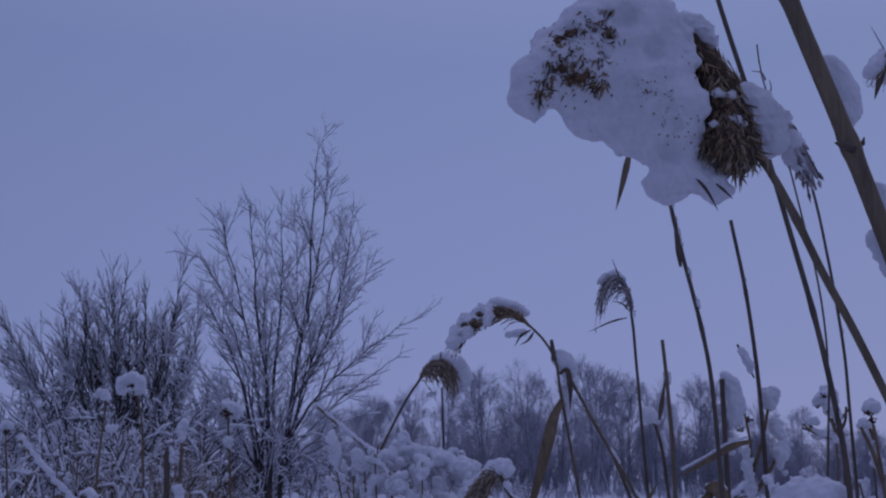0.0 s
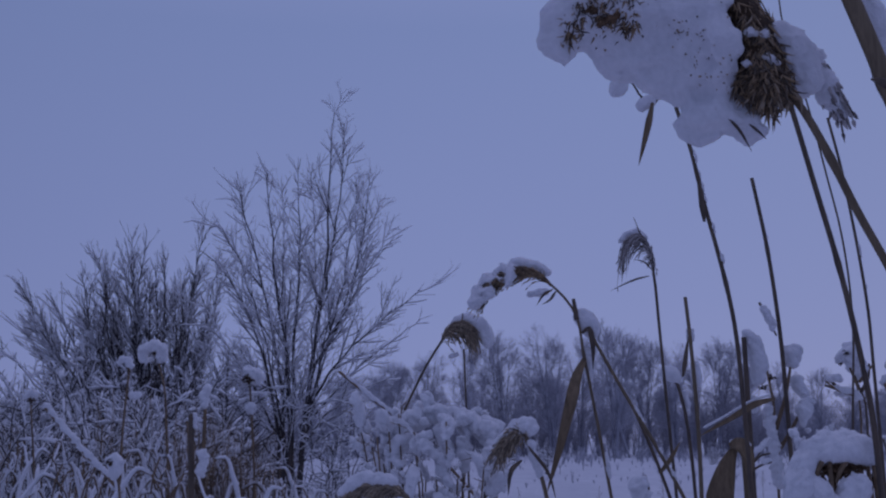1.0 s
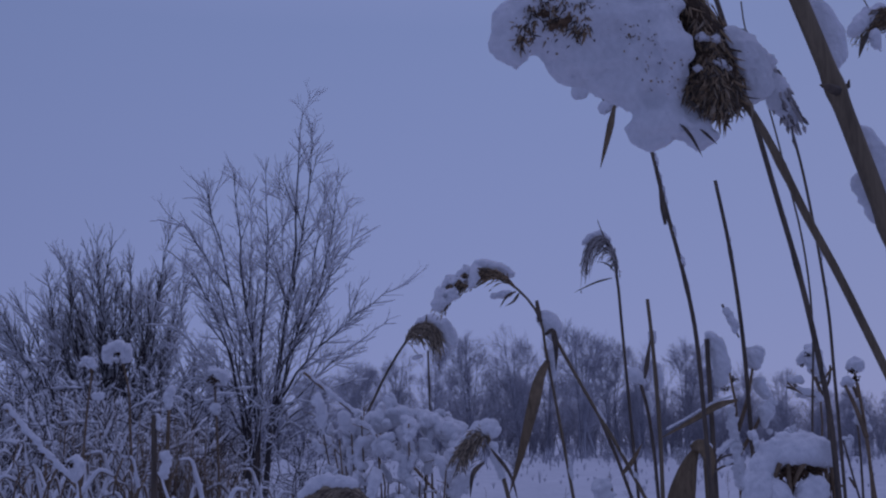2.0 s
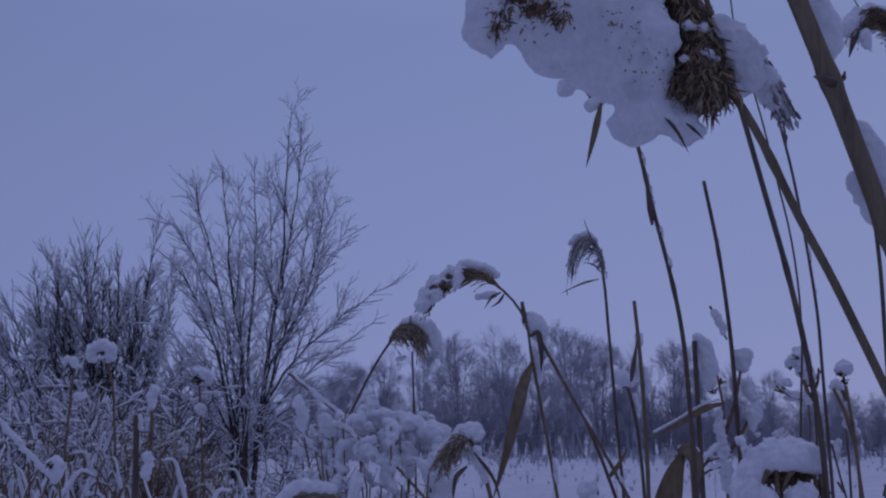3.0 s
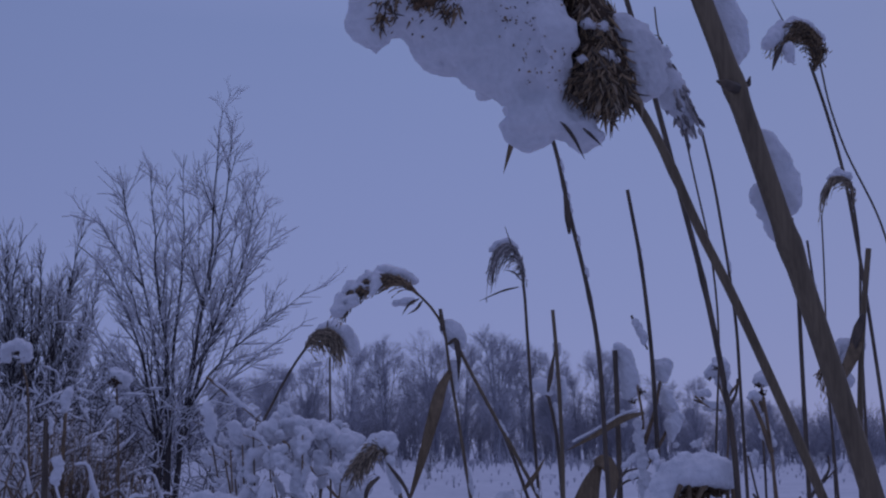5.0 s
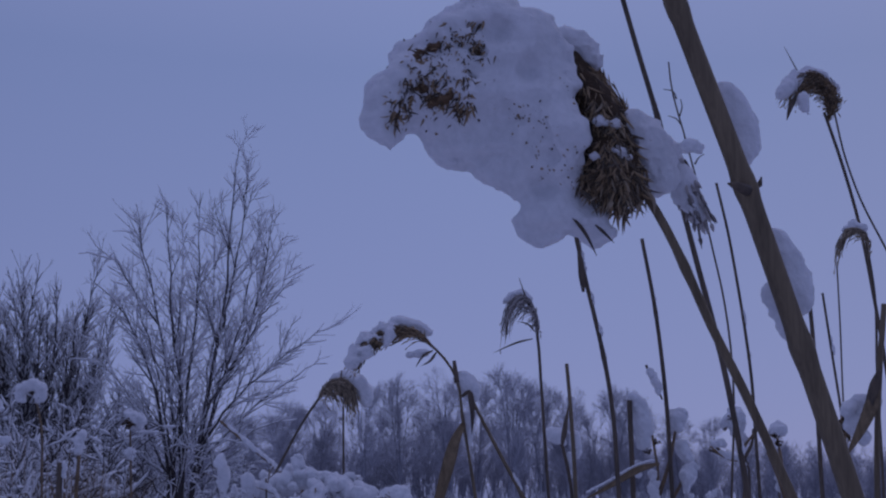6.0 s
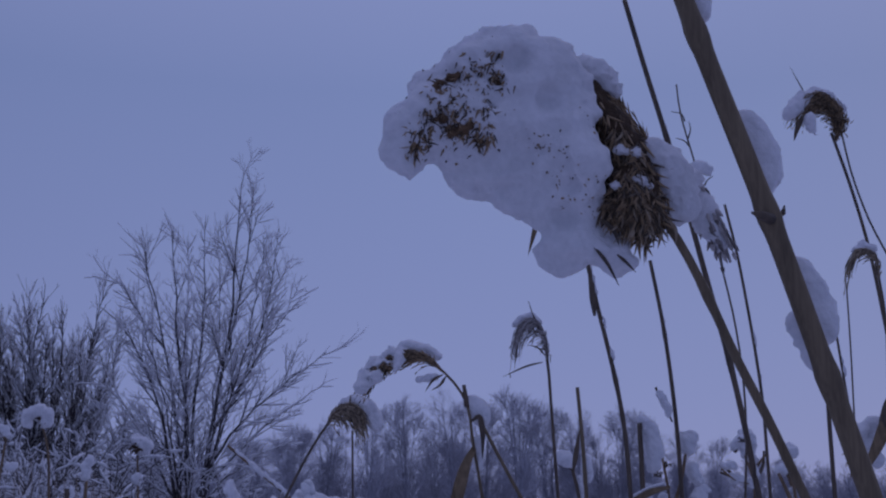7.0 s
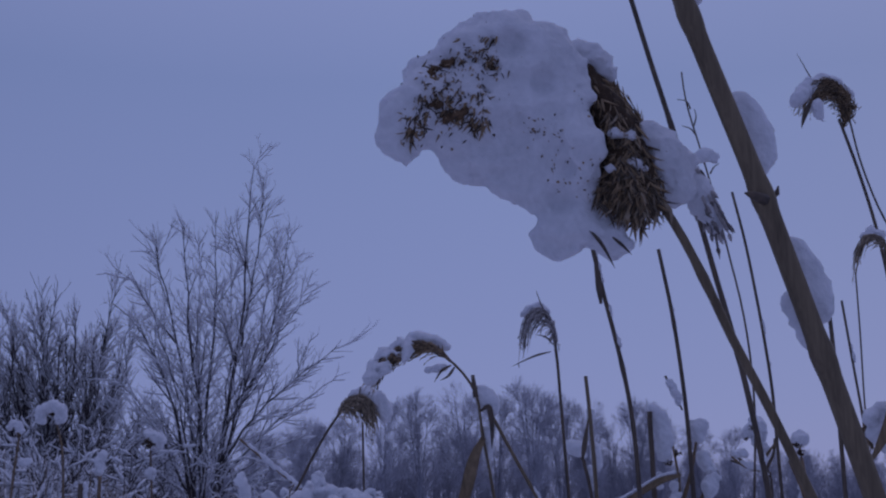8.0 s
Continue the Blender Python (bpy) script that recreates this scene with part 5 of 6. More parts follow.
weed([[(0.4006, 1.2800, 1.3453), (0.3985, 1.2800, 1.3818), (0.3975, 1.2800, 1.4155)], [(0.3994, 1.2800, 1.4001), (0.3791, 1.2800, 1.4124), (0.3637, 1.2800, 1.4217)], [(0.3994, 1.2800, 1.4001), (0.4233, 1.2800, 1.4124), (0.4406, 1.2800, 1.4155)],
      [(0.4448, 1.2700, 1.3460), (0.4417, 1.2700, 1.3822), (0.4395, 1.2700, 1.4127)], [(0.4348, 1.2700, 1.3460), (0.4348, 1.2700, 1.3822), (0.4331, 1.2700, 1.4114)], [(0.3886, 1.2620, 1.3707), (0.3885, 1.2620, 1.3948), (0.3892, 1.2650, 1.4177)], [(0.3836, 1.2620, 1.4239), (0.3769, 1.2620, 1.4130), (0.3718, 1.2640, 1.3971)],
      [(0.4123, 1.2620, 1.4239), (0.4030, 1.2620, 1.4129), (0.3940, 1.2640, 1.3935)]],
     [[((0.4035, 1.2800, 1.4346), 0.021), ((0.3856, 1.2800, 1.4322), 0.020), ((0.4237, 1.2800, 1.4321), 0.021), ((0.3699, 1.2800, 1.4198), 0.018), ((0.4369, 1.2800, 1.4173), 0.016), ((0.4076, 1.2620, 1.4312), 0.014), ((0.3876, 1.2620, 1.4300), 0.013), ((0.3846, 1.2900, 1.4270), 0.018), ((0.4306, 1.2900, 1.4270), 0.018), ((0.3602, 1.2750, 1.4034), 0.018)],
      [((0.3574, 1.2700, 1.4006), 0.018), ((0.3517, 1.2700, 1.3824), 0.016), ((0.3587, 1.2700, 1.3703), 0.016), ((0.3646, 1.2620, 1.3876), 0.012)],
      [((0.3658, 1.2900, 1.4358), 0.008), ((0.3623, 1.2900, 1.4433), 0.007), ((0.3588, 1.2900, 1.4508), 0.005)],
      [((0.4159, 1.2550, 1.3915), 0.013), ((0.4118, 1.2550, 1.3843), 0.018), ((0.4039, 1.2550, 1.3735), 0.018)], [((0.3723, 1.2550, 1.3855), 0.012), ((0.3757, 1.2550, 1.3771), 0.015), ((0.3790, 1.2550, 1.3682), 0.016)]],
     "broad dead umbel under a thick dome of snow", 131, 0.004, 0.0024, 0.0035,
     ((0.3912, 1.2700, 1.4090), (0.4118, 1.2700, 1.4090), (0.3790, 1.2700, 1.4000), (0.4379, 1.2720, 1.3940), (0.4230, 1.2700, 1.4070), (0.4008, 1.2700, 1.4020)), 0.012, grains=110, head=UMBEL)
weed([[(0.8475, 2.5000, 1.4329), (0.8526, 2.5000, 1.5307), (0.8431, 2.5000, 1.5800), (0.8291, 2.5000, 1.6146)], [(0.8542, 2.5000, 1.5381), (0.8101, 2.5000, 1.5476), (0.7792, 2.5000, 1.5696)], [(0.8528, 2.5000, 1.5677), (0.8756, 2.5000, 1.5951), (0.8849, 2.5000, 1.6052)]],
     [[((0.8139, 2.5000, 1.6169), 0.013), ((0.8272, 2.5000, 1.6320), 0.016), ((0.8453, 2.5000, 1.6371), 0.014), ((0.8341, 2.5000, 1.6109), 0.012)], [((0.8452, 2.5200, 1.6448), 0.019), ((0.8568, 2.5200, 1.6223), 0.017), ((0.8456, 2.5200, 1.5998), 0.012)], [((0.8041, 2.5000, 1.5550), 0.008), ((0.8267, 2.5000, 1.5490), 0.009), ((0.8467, 2.5000, 1.5405), 0.008), ((0.8507, 2.5000, 1.5345), 0.008)], [((0.7859, 2.5000, 1.5795), 0.009), ((0.8073, 2.5000, 1.5735), 0.012)]],
     "branched dead weed with lumps of snow on its tips", 135, 0.004, 0.0035, 0.003, ((0.8072, 2.4800, 1.6082), (0.8232, 2.4800, 1.6306)), 0.008)
weed([[(0.9622, 2.5000, 1.2886), (0.9467, 2.5000, 1.4455), (0.9359, 2.5000, 1.5436), (0.9305, 2.5000, 1.5956)], [(0.9379, 2.5000, 1.5313), (0.9166, 2.5000, 1.5682), (0.9064, 2.5000, 1.5706)]],
     [[((0.9240, 2.5000, 1.6050), 0.016), ((0.9400, 2.5050, 1.6080), 0.018), ((0.9332, 2.5050, 1.6160), 0.014)], [((0.9089, 2.5000, 1.5681), 0.012), ((0.9243, 2.5000, 1.5707), 0.010)], [((0.9405, 2.5100, 1.5069), 0.010), ((0.9443, 2.5100, 1.4761), 0.009)]],
     "dead weed with a dark seed head under snow", 139, 0.005, 0.0035, 0.003, ((0.9118, 2.4700, 1.5938), (0.9249, 2.4800, 1.5772)), 0.011)
weed([[(0.6503, 2.4500, 1.2730), (0.6508, 2.4500, 1.4135), (0.6480, 2.4500, 1.5326), (0.6381, 2.4500, 1.5928)], [(0.6502, 2.4500, 1.4609), (0.6778, 2.4500, 1.5447), (0.6929, 2.4500, 1.6172)], [(0.6508, 2.4500, 1.4135), (0.6895, 2.4500, 1.4729), (0.7185, 2.4500, 1.5267)]],
     [[((0.6884, 2.4500, 1.6269), 0.019), ((0.7035, 2.4500, 1.6367), 0.015), ((0.6924, 2.4500, 1.6051), 0.014)], [((0.7060, 2.4600, 1.5669), 0.017), ((0.7172, 2.4600, 1.5427), 0.014)], [((0.7049, 2.4400, 1.5025), 0.017), ((0.7201, 2.4400, 1.5180), 0.017), ((0.7088, 2.4400, 1.4787), 0.011)],
      [((0.6348, 2.4400, 1.5084), 0.010), ((0.6383, 2.4400, 1.4728), 0.013), ((0.6416, 2.4400, 1.4314), 0.013), ((0.6473, 2.4400, 1.3902), 0.013), ((0.6505, 2.4400, 1.3492), 0.012)], [((0.6042, 2.4400, 1.5322), 0.009), ((0.6009, 2.4400, 1.5084), 0.010)], [((0.7237, 2.4600, 1.4646), 0.008)], [((0.7604, 2.4600, 1.4658), 0.009)]],
     "dead weed smothered in hanging lumps of snow", 143, 0.005, 0.0038, 0.004, ((0.6216, 2.4200, 1.5530), (0.6405, 2.4200, 1.5732)), 0.010)
weed([[(0.3492, 2.4000, 1.2660), (0.3455, 2.4000, 1.3227), (0.3412, 2.4000, 1.3433)], [(0.3477, 2.4000, 1.3113), (0.3669, 2.4000, 1.3398), (0.3605, 2.4000, 1.3707)]],
     [[((0.3366, 2.4000, 1.3433), 0.016), ((0.3508, 2.4000, 1.3547), 0.018), ((0.3621, 2.4000, 1.3318), 0.014), ((0.3409, 2.4000, 1.3227), 0.014)]], "low dead weed under a lump of snow", 150, 0.003, 0.004, 0.004)

weed([[(0.8071, 2.0000, 1.3409), (0.8487, 2.0000, 1.4007), (0.8850, 2.0000, 1.4319)], [(0.8487, 2.0000, 1.4007), (0.8621, 2.0000, 1.4231), (0.8613, 2.0000, 1.4455)]],
     [[((0.8853, 2.0000, 1.4358), 0.006), ((0.8725, 2.0000, 1.4260), 0.006)]], "thin dark twig bent across the reeds", 152, 0.003, 0.003, 0.002, mat=STRAW_DARK)
weed([[(0.5518, 2.3000, 1.3238), (0.5556, 2.3000, 1.3895), (0.5722, 2.3000, 1.4171), (0.5980, 2.3000, 1.4427)], [(0.5553, 2.3000, 1.3785), (0.5762, 2.3000, 1.3918), (0.5992, 2.3000, 1.3984)], [(0.5580, 2.3000, 1.3939), (0.5789, 2.3000, 1.4116), (0.5973, 2.3000, 1.4161)]],
     [[((0.5700, 2.3000, 1.4204), 0.006), ((0.5863, 2.3000, 1.4338), 0.007), ((0.5981, 2.3000, 1.4449), 0.005)], [((0.5809, 2.3000, 1.3984), 0.006), ((0.5970, 2.3000, 1.4029), 0.006)]], "dark bramble twigs with snow along them", 154, 0.003, 0.003, 0.002, mat=STRAW_DARK)

weed([[(0.8775, 2.3000, 1.2942), (0.8753, 2.3000, 1.4156), (0.8683, 2.3000, 1.4940), (0.8604, 2.3000, 1.5596)], [(0.8726, 2.3000, 1.4491), (0.8531, 2.3000, 1.5109), (0.8347, 2.3000, 1.5550)]],
     [[((0.8597, 2.3100, 1.5225), 0.007), ((0.8608, 2.3100, 1.4998), 0.009), ((0.8596, 2.3100, 1.4772), 0.006)], [((0.8763, 2.3100, 1.4885), 0.006), ((0.8797, 2.3100, 1.4660), 0.007)], [((0.8412, 2.3100, 1.5646), 0.010), ((0.8525, 2.3100, 1.5600), 0.008)]],
     "brown stalk with snow caught in its forks", 156, 0.0058, 0.003, 0.003)
weed([[(0.8757, 2.3500, 1.2909), (0.8767, 2.3500, 1.3922), (0.8744, 2.3500, 1.4777)]],
     [[((0.8542, 2.3600, 1.4262), 0.010), ((0.8578, 2.3600, 1.4491), 0.008)]], "dark dead stalk with a lump of snow beside it", 158, 0.0045, 0.003, 0.003, mat=STRAW_DARK)
weed([[(0.7811, 2.1000, 1.3178), (0.7642, 2.1000, 1.3882), (0.7526, 2.1000, 1.4441)], [(0.7708, 2.1000, 1.3580), (0.7593, 2.1000, 1.3761)]],
     [[((0.7584, 2.1100, 1.4471), 0.005), ((0.7617, 2.1100, 1.4308), 0.005)]], "thin dark twig bent across the reeds", 160, 0.0035, 0.0024, 0.002, mat=STRAW_DARK)
weed([[(0.8756, 2.5500, 1.2896), (0.8818, 2.5500, 1.4614), (0.8802, 2.5500, 1.5300), (0.8600, 2.5500, 1.5864)], [(0.8804, 2.5500, 1.5337), (0.8390, 2.5500, 1.5474), (0.7926, 2.5500, 1.5637)], [(0.8277, 2.5500, 1.5512), (0.8131, 2.5500, 1.5662), (0.8009, 2.5500, 1.5788)], [(0.8735, 2.5500, 1.5487), (0.8904, 2.5500, 1.5802), (0.8946, 2.5500, 1.6117)]],
     [[((0.8229, 2.5600, 1.5440), 0.007), ((0.8486, 2.5600, 1.5466), 0.008), ((0.8662, 2.5600, 1.5390), 0.007)], [((0.8740, 2.5600, 1.5933), 0.010), ((0.8783, 2.5600, 1.5769), 0.009)], [((0.7964, 2.5600, 1.4664), 0.008), ((0.8044, 2.5600, 1.4739), 0.007)]],
     "forked dark weed with snow along its twigs", 162, 0.0045, 0.0028, 0.003, mat=STRAW_DARK)
weed([[(0.7455, 1.9000, 1.3213), (0.7628, 1.9000, 1.3594), (0.7950, 1.9000, 1.3922)], [(0.7628, 1.9000, 1.3594), (0.7678, 1.9000, 1.3794)]],
     [[((0.7914, 1.9050, 1.3911), 0.005), ((0.7814, 1.9050, 1.3829), 0.004)]], "thin dark twig bent across the reeds", 164, 0.003, 0.002, 0.002, mat=STRAW_DARK)

# ---- the snow-laden shrub beside the nodding plume ----
def laden_shrub():
    base = (-0.061, 1.85, 0.0)
    ob = thing("laden_shrub", base, "leafless shrub bowed under thick lumps of snow", "shrub")
    rng = np.random.default_rng(161)
    lines = []
    for _ in range(34):
        a, l = rng.uniform(0, 6.28), rng.uniform(0.02, 0.135)
        h = rng.uniform(1.33, 1.49)
        p = spline([(rng.normal() * 0.02, rng.normal() * 0.02, -0.03), (math.cos(a) * l * 0.5, math.sin(a) * l * 0.5, h * 0.75), (math.cos(a) * l, math.sin(a) * l, h)], 14)
        p[1:] += rng.normal(size=(14, 3)) * 0.005
        lines.append((p, np.linspace(0.0034, 0.0013, 15)))
    l1 = sprout(rng, lines, 11, 0.09, 45, 0.0016, up=0.1, segs=4, lo=0.8, least=0.0007, wob=0.2)
    l2 = sprout(rng, l1, 3, 0.04, 45, 0.001, up=0.0, segs=2, lo=0.3, least=0.0005, wob=0.2)
    tagged(part("branchwork", tubes("branchwork", lines + l1 + l2, 5), STALK, ob), kind="stuff")
    roll = spline([(-0.085, 0, 1.458), (-0.045, 0, 1.476), (0.0, -0.01, 1.490), (0.035, -0.01, 1.478), (0.072, -0.01, 1.466), (0.088, -0.01, 1.448)], 40)
    for k in range(8):
        part_balls = []
        for j in range(9):
            c = roll[min(40, k * 5 + rng.integers(0, 7))] + rng.normal(size=3) * (0.006, 0.016, 0.008)
            part_balls.append((*c, rng.uniform(0.006, 0.013) * (1.25 if k > 5 else 1.0)))
        part("snow", blob("snow", part_balls, 0.0026, 0.0034, 162 + k, 0.0024), SNOW, ob, "thick roll of snow on top")
    twigs = [p for p, _ in l1 if p[:, 2].mean() > 1.27]
    for k in range(300):
        pts = twigs[rng.integers(len(twigs))]
        c = pts[rng.integers(1, 5)]
        r = rng.uniform(0.004, 0.0115)
        way = (pts[-1] - pts[0]) / np.linalg.norm(pts[-1] - pts[0])
        balls = [(*(c + way * s * r * 1.4 + np.array([0, 0, r * 0.5])), r * (1 - 0.25 * abs(s)) * rng.uniform(0.7, 1.1)) for s in (-1.4, -0.5, 0.4, 1.2)]
        part("snow", blob("snow", balls, r * 0.34, r * 0.34, 180 + k), SNOW, ob)
    tagged(part("snow", tubes("snow", snow_lines(rng, l1, 0.0045, 0.7, 0.3) + snow_lines(rng, l2, 0.003, 0.6, 0.3), 5), SNOW, ob), kind="stuff")


laden_shrub()


def snowy_pole(pts, r, seed, cover):
    ob = thing("fallen_stalk", pts[0], "dead stalk leaning over with a ridge of snow along it", "stalk", "leaning snowy stalks")
    p = rel(ground_foot(pts), pts[0])
    part("stalk", tubes("stalk", [(spline(p, 30), np.linspace(r, r * 0.7, 31))], 7), STALK, ob)
    rng = np.random.default_rng(seed)
    q = spline(rel(pts, pts[0]), 26)
    lo, hi = cover
    balls = [(*(c + np.array([0, 0, r * 0.9])), r * rng.uniform(0.85, 1.35)) for c in q[int(lo * 26) : int(hi * 26) + 1]]
    part("snow", blob("snow", balls, r * 0.6, r * 0.35, seed), SNOW, ob, "ridge of snow along the stalk")


snowy_pole([(-0.2239, 3.6000, 1.5145), (-0.3073, 3.6000, 1.5788), (-0.4108, 3.6000, 1.6627)], 0.006, 181, (0.0, 0.85))
snowy_pole([(-1.2508, 4.0000, 1.3200), (-1.3757, 4.0000, 1.4419), (-1.4859, 4.0000, 1.5633)], 0.009, 182, (0.0, 1.0))

# ---- weeds in front of the scrub ----
weed([[(-1.5391, 6.0000, 1.0797), (-1.5635, 6.0000, 1.4764), (-1.6089, 6.0000, 1.8232), (-1.6419, 6.0000, 1.9050)]],
     [[((-1.652 + 0.056 * math.cos(a), 6.0, 1.908 + 0.044 * math.sin(a)), 0.026 + 0.006 * math.sin(a)) for a in np.linspace(-0.9, 4.0, 15)]], "weed with a wreath of snow on its bent head", 191, 0.010, 0.006, 0.006, ((-1.6480, 6.0000, 1.9120), (-1.6150, 5.9900, 1.8750)), 0.020)
weed([[(-1.2116, 4.0000, 1.2035), (-1.2107, 4.0000, 1.4676), (-1.1962, 4.0000, 1.6986)], [(-1.1957, 4.0000, 1.6889), (-1.2097, 4.0000, 1.7336), (-1.2365, 4.0000, 1.7296)]],
     [[((-1.2361, 4.0000, 1.7218), 0.012), ((-1.2215, 4.0000, 1.7374), 0.013), ((-1.2017, 4.0000, 1.7297), 0.014), ((-1.1891, 4.0000, 1.7103), 0.012)], [((-1.1836, 4.0000, 1.6057), 0.015), ((-1.1605, 4.0000, 1.6057), 0.016)]], "brown stalk with a curled snowy tip", 195, 0.007, 0.004, 0.004)
weed([[(-0.9120, 5.0000, 1.1407), (-0.9332, 5.0000, 1.4720), (-0.9505, 5.0000, 1.6888)]],
     [[((-0.9377, 5.0000, 1.7375), 0.034), ((-0.9128, 5.0000, 1.7181), 0.030), ((-0.9664, 5.0200, 1.7532), 0.024)], [((-0.9474, 5.0000, 1.6018), 0.024), ((-0.9368, 5.0000, 1.5728), 0.018)]], "weed with a brown seed head under snow", 199, 0.008, 0.007, 0.008, ((-0.9513, 4.9500, 1.7057), (-0.9566, 4.9500, 1.7201)), 0.026)
weed([[(-0.9618, 4.2000, 1.1906), (-0.9679, 4.2000, 1.4284), (-0.9666, 4.2000, 1.5895)]],
     [[((-0.9646, 4.2000, 1.6382), 0.018), ((-0.9673, 4.2000, 1.6057), 0.020), ((-0.9740, 4.2000, 1.5733), 0.014)]], "stalk with an upright cap of snow", 203, 0.011, 0.005, 0.005)
weed([[(-0.8206, 3.4000, 1.2401), (-0.8261, 3.4000, 1.4002), (-0.8301, 3.4000, 1.5268)]],
     [[((-0.8201, 3.4000, 1.5236), 0.008), ((-0.8170, 3.4000, 1.4893), 0.008), ((-0.8136, 3.4000, 1.4487), 0.006)], [((-0.7923, 3.4000, 1.4083), 0.017), ((-0.7911, 3.4000, 1.3808), 0.018), ((-0.7962, 3.4000, 1.3487), 0.014)]], "stout dark stalk with snow down one side", 207, 0.016, 0.0045, 0.004, mat=STRAW_DARK)
weed([[(-0.9135, 3.0000, 1.2695), (-0.9228, 3.0000, 1.3415), (-0.9460, 3.0000, 1.3923)]],
     [[((-0.9403, 3.0000, 1.3967), 0.022), ((-0.9247, 3.0000, 1.3821), 0.024), ((-0.9327, 3.0000, 1.3618), 0.016)]], "stalk with a brown leaf under a lump of snow", 211, 0.006, 0.005, 0.006, ((-0.9399, 2.9700, 1.3928),), 0.014)
weed([[(-1.8620, 5.0000, 1.1595), (-1.8911, 5.0000, 1.3998), (-1.9135, 5.0000, 1.6071)]],
     [[((-1.9336, 5.0200, 1.6498), 0.024), ((-1.9088, 5.0200, 1.6547), 0.024)]], "weed with a brown seed head under snow", 215, 0.007, 0.006, 0.006, ((-1.8986, 4.9700, 1.6281),), 0.024)


def dry_weed_kind(seed, height):
    rng = np.random.default_rng(seed)
    ob = thing("dry_weed", (0, 0, 0), "brown dead weed with small caps of snow", "weed", "weeds before the scrub")
    top = (rng.normal() * 0.10, rng.normal() * 0.10, height)
    stalk = [(spline([(0, 0, -0.03), (top[0] * 0.2, top[1] * 0.2, height * 0.6), top], 14), np.linspace(0.008, 0.0035, 15))]
    side = sprout(rng, stalk, 9, 0.30, 42, 0.004, up=0.2, segs=4, lo=0.45, least=0.002)
    fine = sprout(rng, side, 3, 0.12, 45, 0.0025, up=0.0, segs=3, lo=0.4, least=0.0015, wob=0.2)
    part("stalk", tubes("stalk", stalk, 6), STALK, ob)
    tagged(part("branchwork", tubes("branchwork", side + fine, 4), STALK, ob), kind="stuff")
    tagged(part("snow", tubes("snow", snow_lines(rng, side, 0.006, 0.6, 0.2) + snow_lines(rng, fine, 0.005, 0.5, 0.2), 5), SNOW, ob), kind="stuff")
    tips = [stalk[0][0][-1]] + [p[-1] for p, _ in side]
    for k, c in enumerate(tips):
        if rng.random() < 0.4:
            r = rng.uniform(0.006, 0.012)
            part("snow_cap", blob("snow_cap", [(c[0], c[1], c[2], r), (c[0] + r * 0.8, c[1], c[2] - r * 0.4, r * 0.8), (c[0] - r * 0.5, c[1] + r * 0.5, c[2] - r * 0.9, r * 0.7)], r * 0.42, r * 0.25, seed + k), SNOW, ob)
    return ob


def arched_weed_kind(seed, height):
    rng = np.random.default_rng(seed)
    ob = thing("arched_weed", (0, 0, 0), "dead grass stalks bent into hooks, each arch carrying snow", "weed", "bent grass before the scrub")
    arches = []
    for _ in range(7):
        a, l = rng.uniform(0, 6.28), rng.uniform(0.06, 0.16)
        d = np.array([math.cos(a), math.sin(a), 0])
        b = np.array([rng.normal() * 0.12, rng.normal() * 0.12, 0])
        h = height * rng.uniform(0.82, 1.0)
        pts = [b + (0, 0, -0.03), b + d * l * 0.2 + (0, 0, h * 0.6), b + d * l * 0.5 + (0, 0, h * 0.95), b + d * l * 0.95 + (0, 0, h), b + d * l * 1.4 + (0, 0, h * 0.955), b + d * l * 1.55 + (0, 0, h * 0.90)]
        p = spline(pts, 26)
        part("stalk", tubes("stalk", [(p, np.linspace(0.006, 0.003, 27))], 6), STALK, ob)
        arches.append(p[15:25])
    for k, p in enumerate(arches):
        r = rng.uniform(0.006, 0.0125)
        rope = spline(p, 30)
        wide = r * (0.8 + 0.3 * np.convolve(rng.random(33), (0.25, 0.5, 0.25), "valid")) * np.sin(np.linspace(0.15, math.pi - 0.15, 31)) ** 0.4
        part("snow", tubes("snow", [(rope + np.array([0, 0, 1]) * (wide * 0.75)[:, None], wide)], 9), SNOW, ob)
    return ob


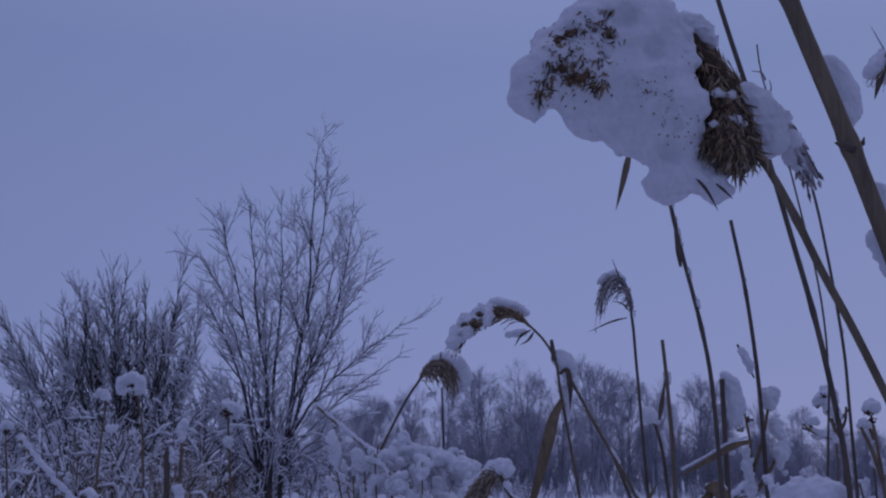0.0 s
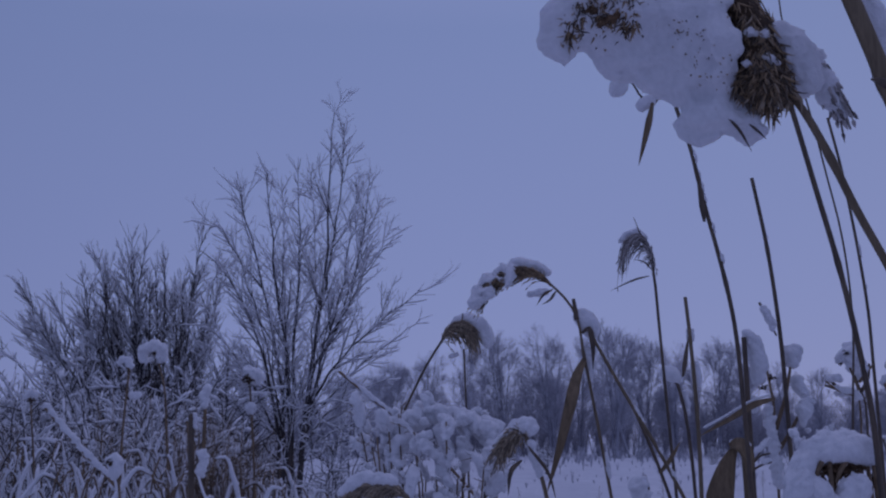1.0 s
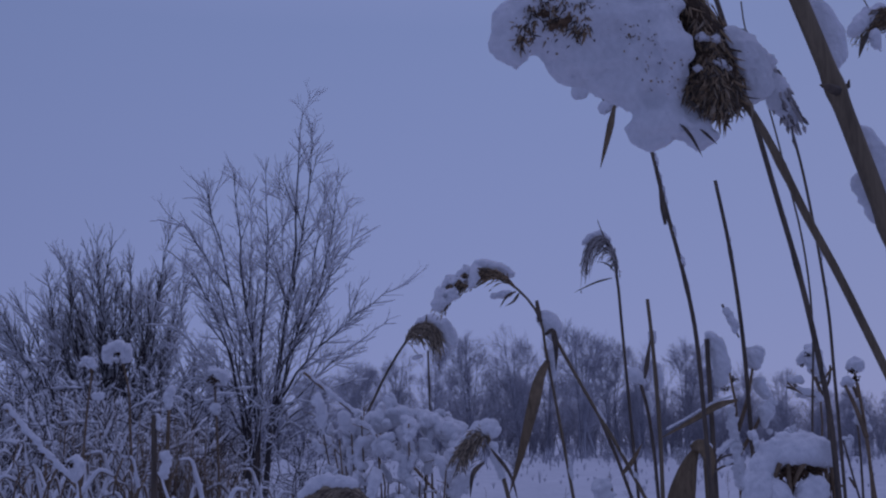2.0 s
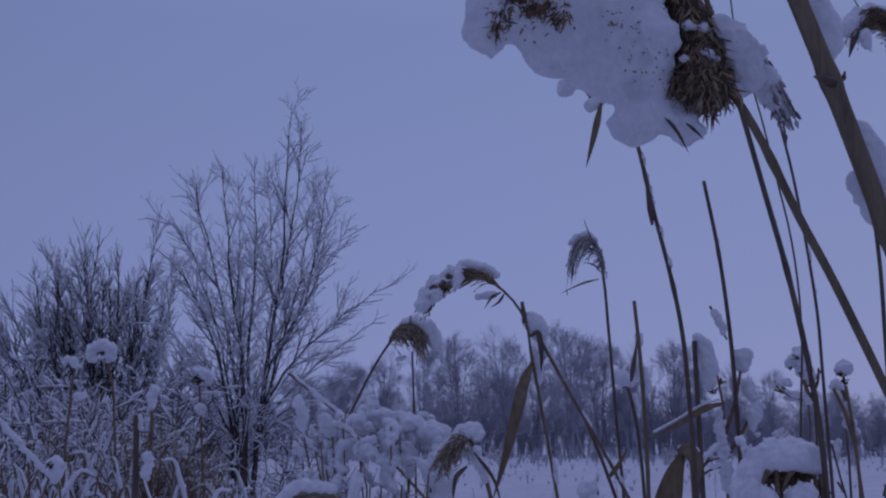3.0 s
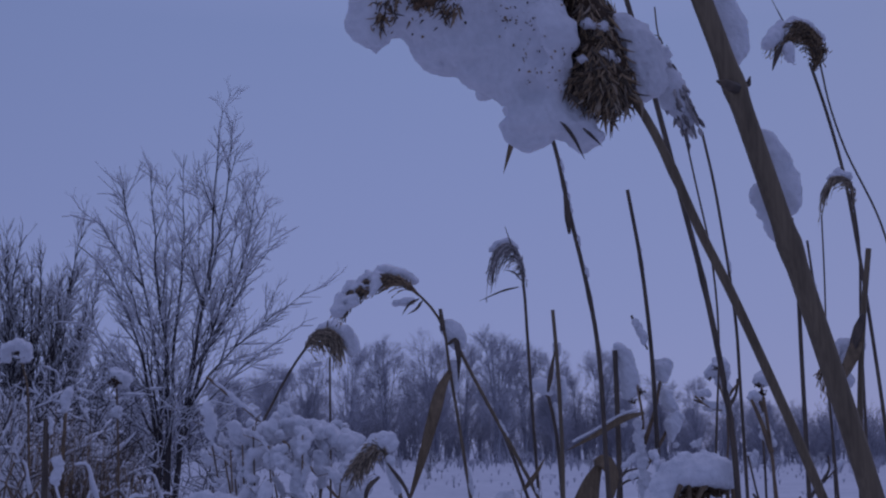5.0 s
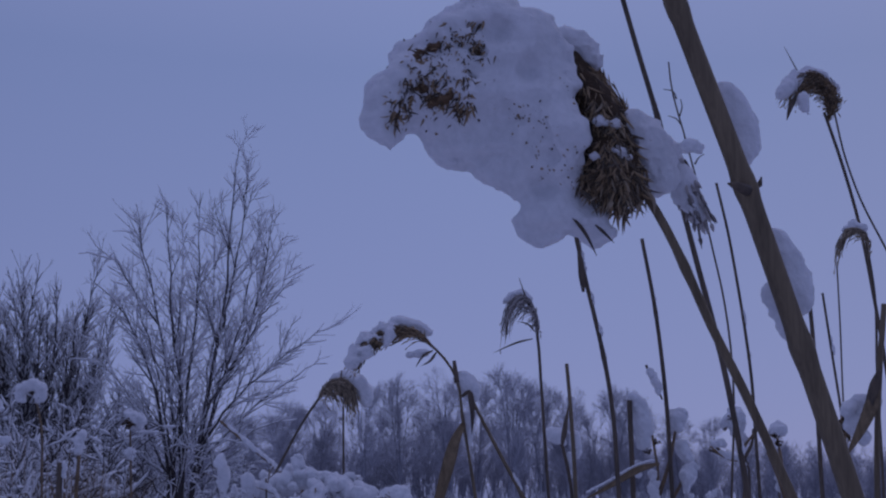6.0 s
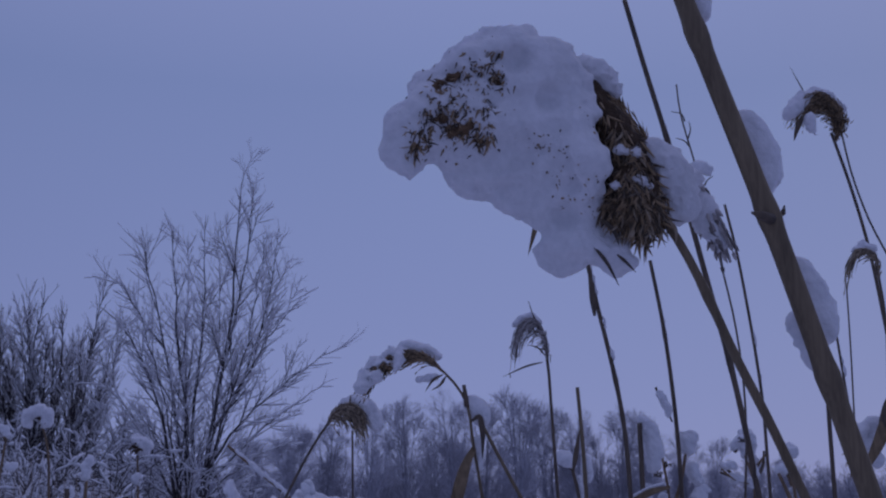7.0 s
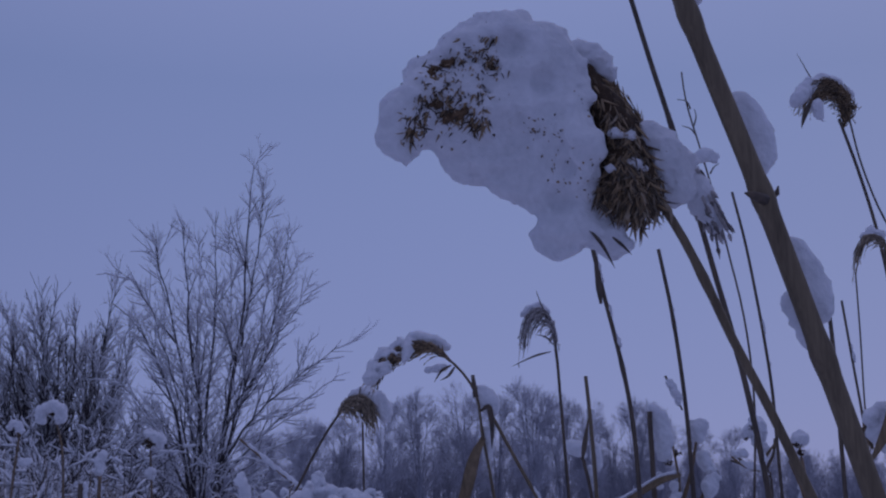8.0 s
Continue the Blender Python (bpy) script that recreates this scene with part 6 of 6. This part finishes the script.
rng = np.random.default_rng(241)
ARCHED = [arched_weed_kind(242, 1.42), arched_weed_kind(243, 1.36), arched_weed_kind(244, 1.48)]
for k in range(26):
    y = rng.uniform(3.8, 9.5)
    u = -0.40 + 0.25 * rng.random()
    m = Matrix.Translation((u * y, y, 0)) @ Matrix.Rotation(rng.uniform(0, 6.28), 4, "Z")
    if k < 3:
        ARCHED[k].matrix_world = m
        continue
    c = copy_thing(ARCHED[k % 3], m)
    c.scale = (1, 1, (1.0 + rng.normal() * 0.05) * (0.92 if u > -0.2 else 1.0) * (1 + 0.008 * y))

rng = np.random.default_rng(221)
KINDS = [dry_weed_kind(222, 1.3), dry_weed_kind(223, 1.35), dry_weed_kind(224, 1.25)]
spots = []
for k in range(24):
    y = rng.uniform(3.6, 11)
    u = -0.40 + 0.26 * rng.random()
    spots.append((u * y, y, (1.0 + rng.normal() * 0.08) * (0.88 if u > -0.2 else 1.0) * (1 + 0.012 * y)))
for k in range(18):
    y = rng.uniform(9, 24)
    spots.append((y * rng.uniform(-0.10, 0.36), y, rng.uniform(0.4, 0.75)))
for k, (x, y, s) in enumerate(spots):
    m = Matrix.Translation((x, y, 0)) @ Matrix.Rotation(rng.uniform(0, 6.28), 4, "Z")
    if k < 3:
        KINDS[k].matrix_world = m
        continue
    c = copy_thing(KINDS[k % 3], m)
    c.scale = (s, s, s)


def grass_tuft(base, height, count, spread, seed):
    rng = np.random.default_rng(seed)
    lines = []
    for _ in range(count):
        a, l = rng.uniform(0, 6.28), abs(rng.normal()) * spread
        b = rng.normal(size=2) * spread * 0.5
        h = height * rng.uniform(0.8, 1.0)
        lines.append((spline([(b[0], b[1], -0.03), (b[0] + math.cos(a) * l * 0.4, b[1] + math.sin(a) * l * 0.4, h * 0.6), (b[0] + math.cos(a) * l, b[1] + math.sin(a) * l, h)], 6), np.linspace(0.0042, 0.0012, 7)))
    ob = part("dry_grass", tubes("dry_grass", lines, 4, 0.4), STALK)
    ob.location = base
    tagged(ob, "clump of tan dry grass standing in the snow", "grass", kind="stuff")


TUFTS = [(-0.97, 4.2, 1.60), (-0.89, 4.3, 1.56), (-0.82, 4.3, 1.50), (-1.04, 4.4, 1.50)]
rng = np.random.default_rng(230)
for k in range(5):
    y = rng.uniform(5.0, 9.0)
    TUFTS.append((y * (-0.40 + 0.22 * rng.random()), y, rng.uniform(1.45, 1.72)))
for k, (x, y, h) in enumerate(TUFTS):
    grass_tuft((x, y, 0), h, 105 if y < 5 else 60, 0.10 if y < 5 else 0.17, 231 + k)
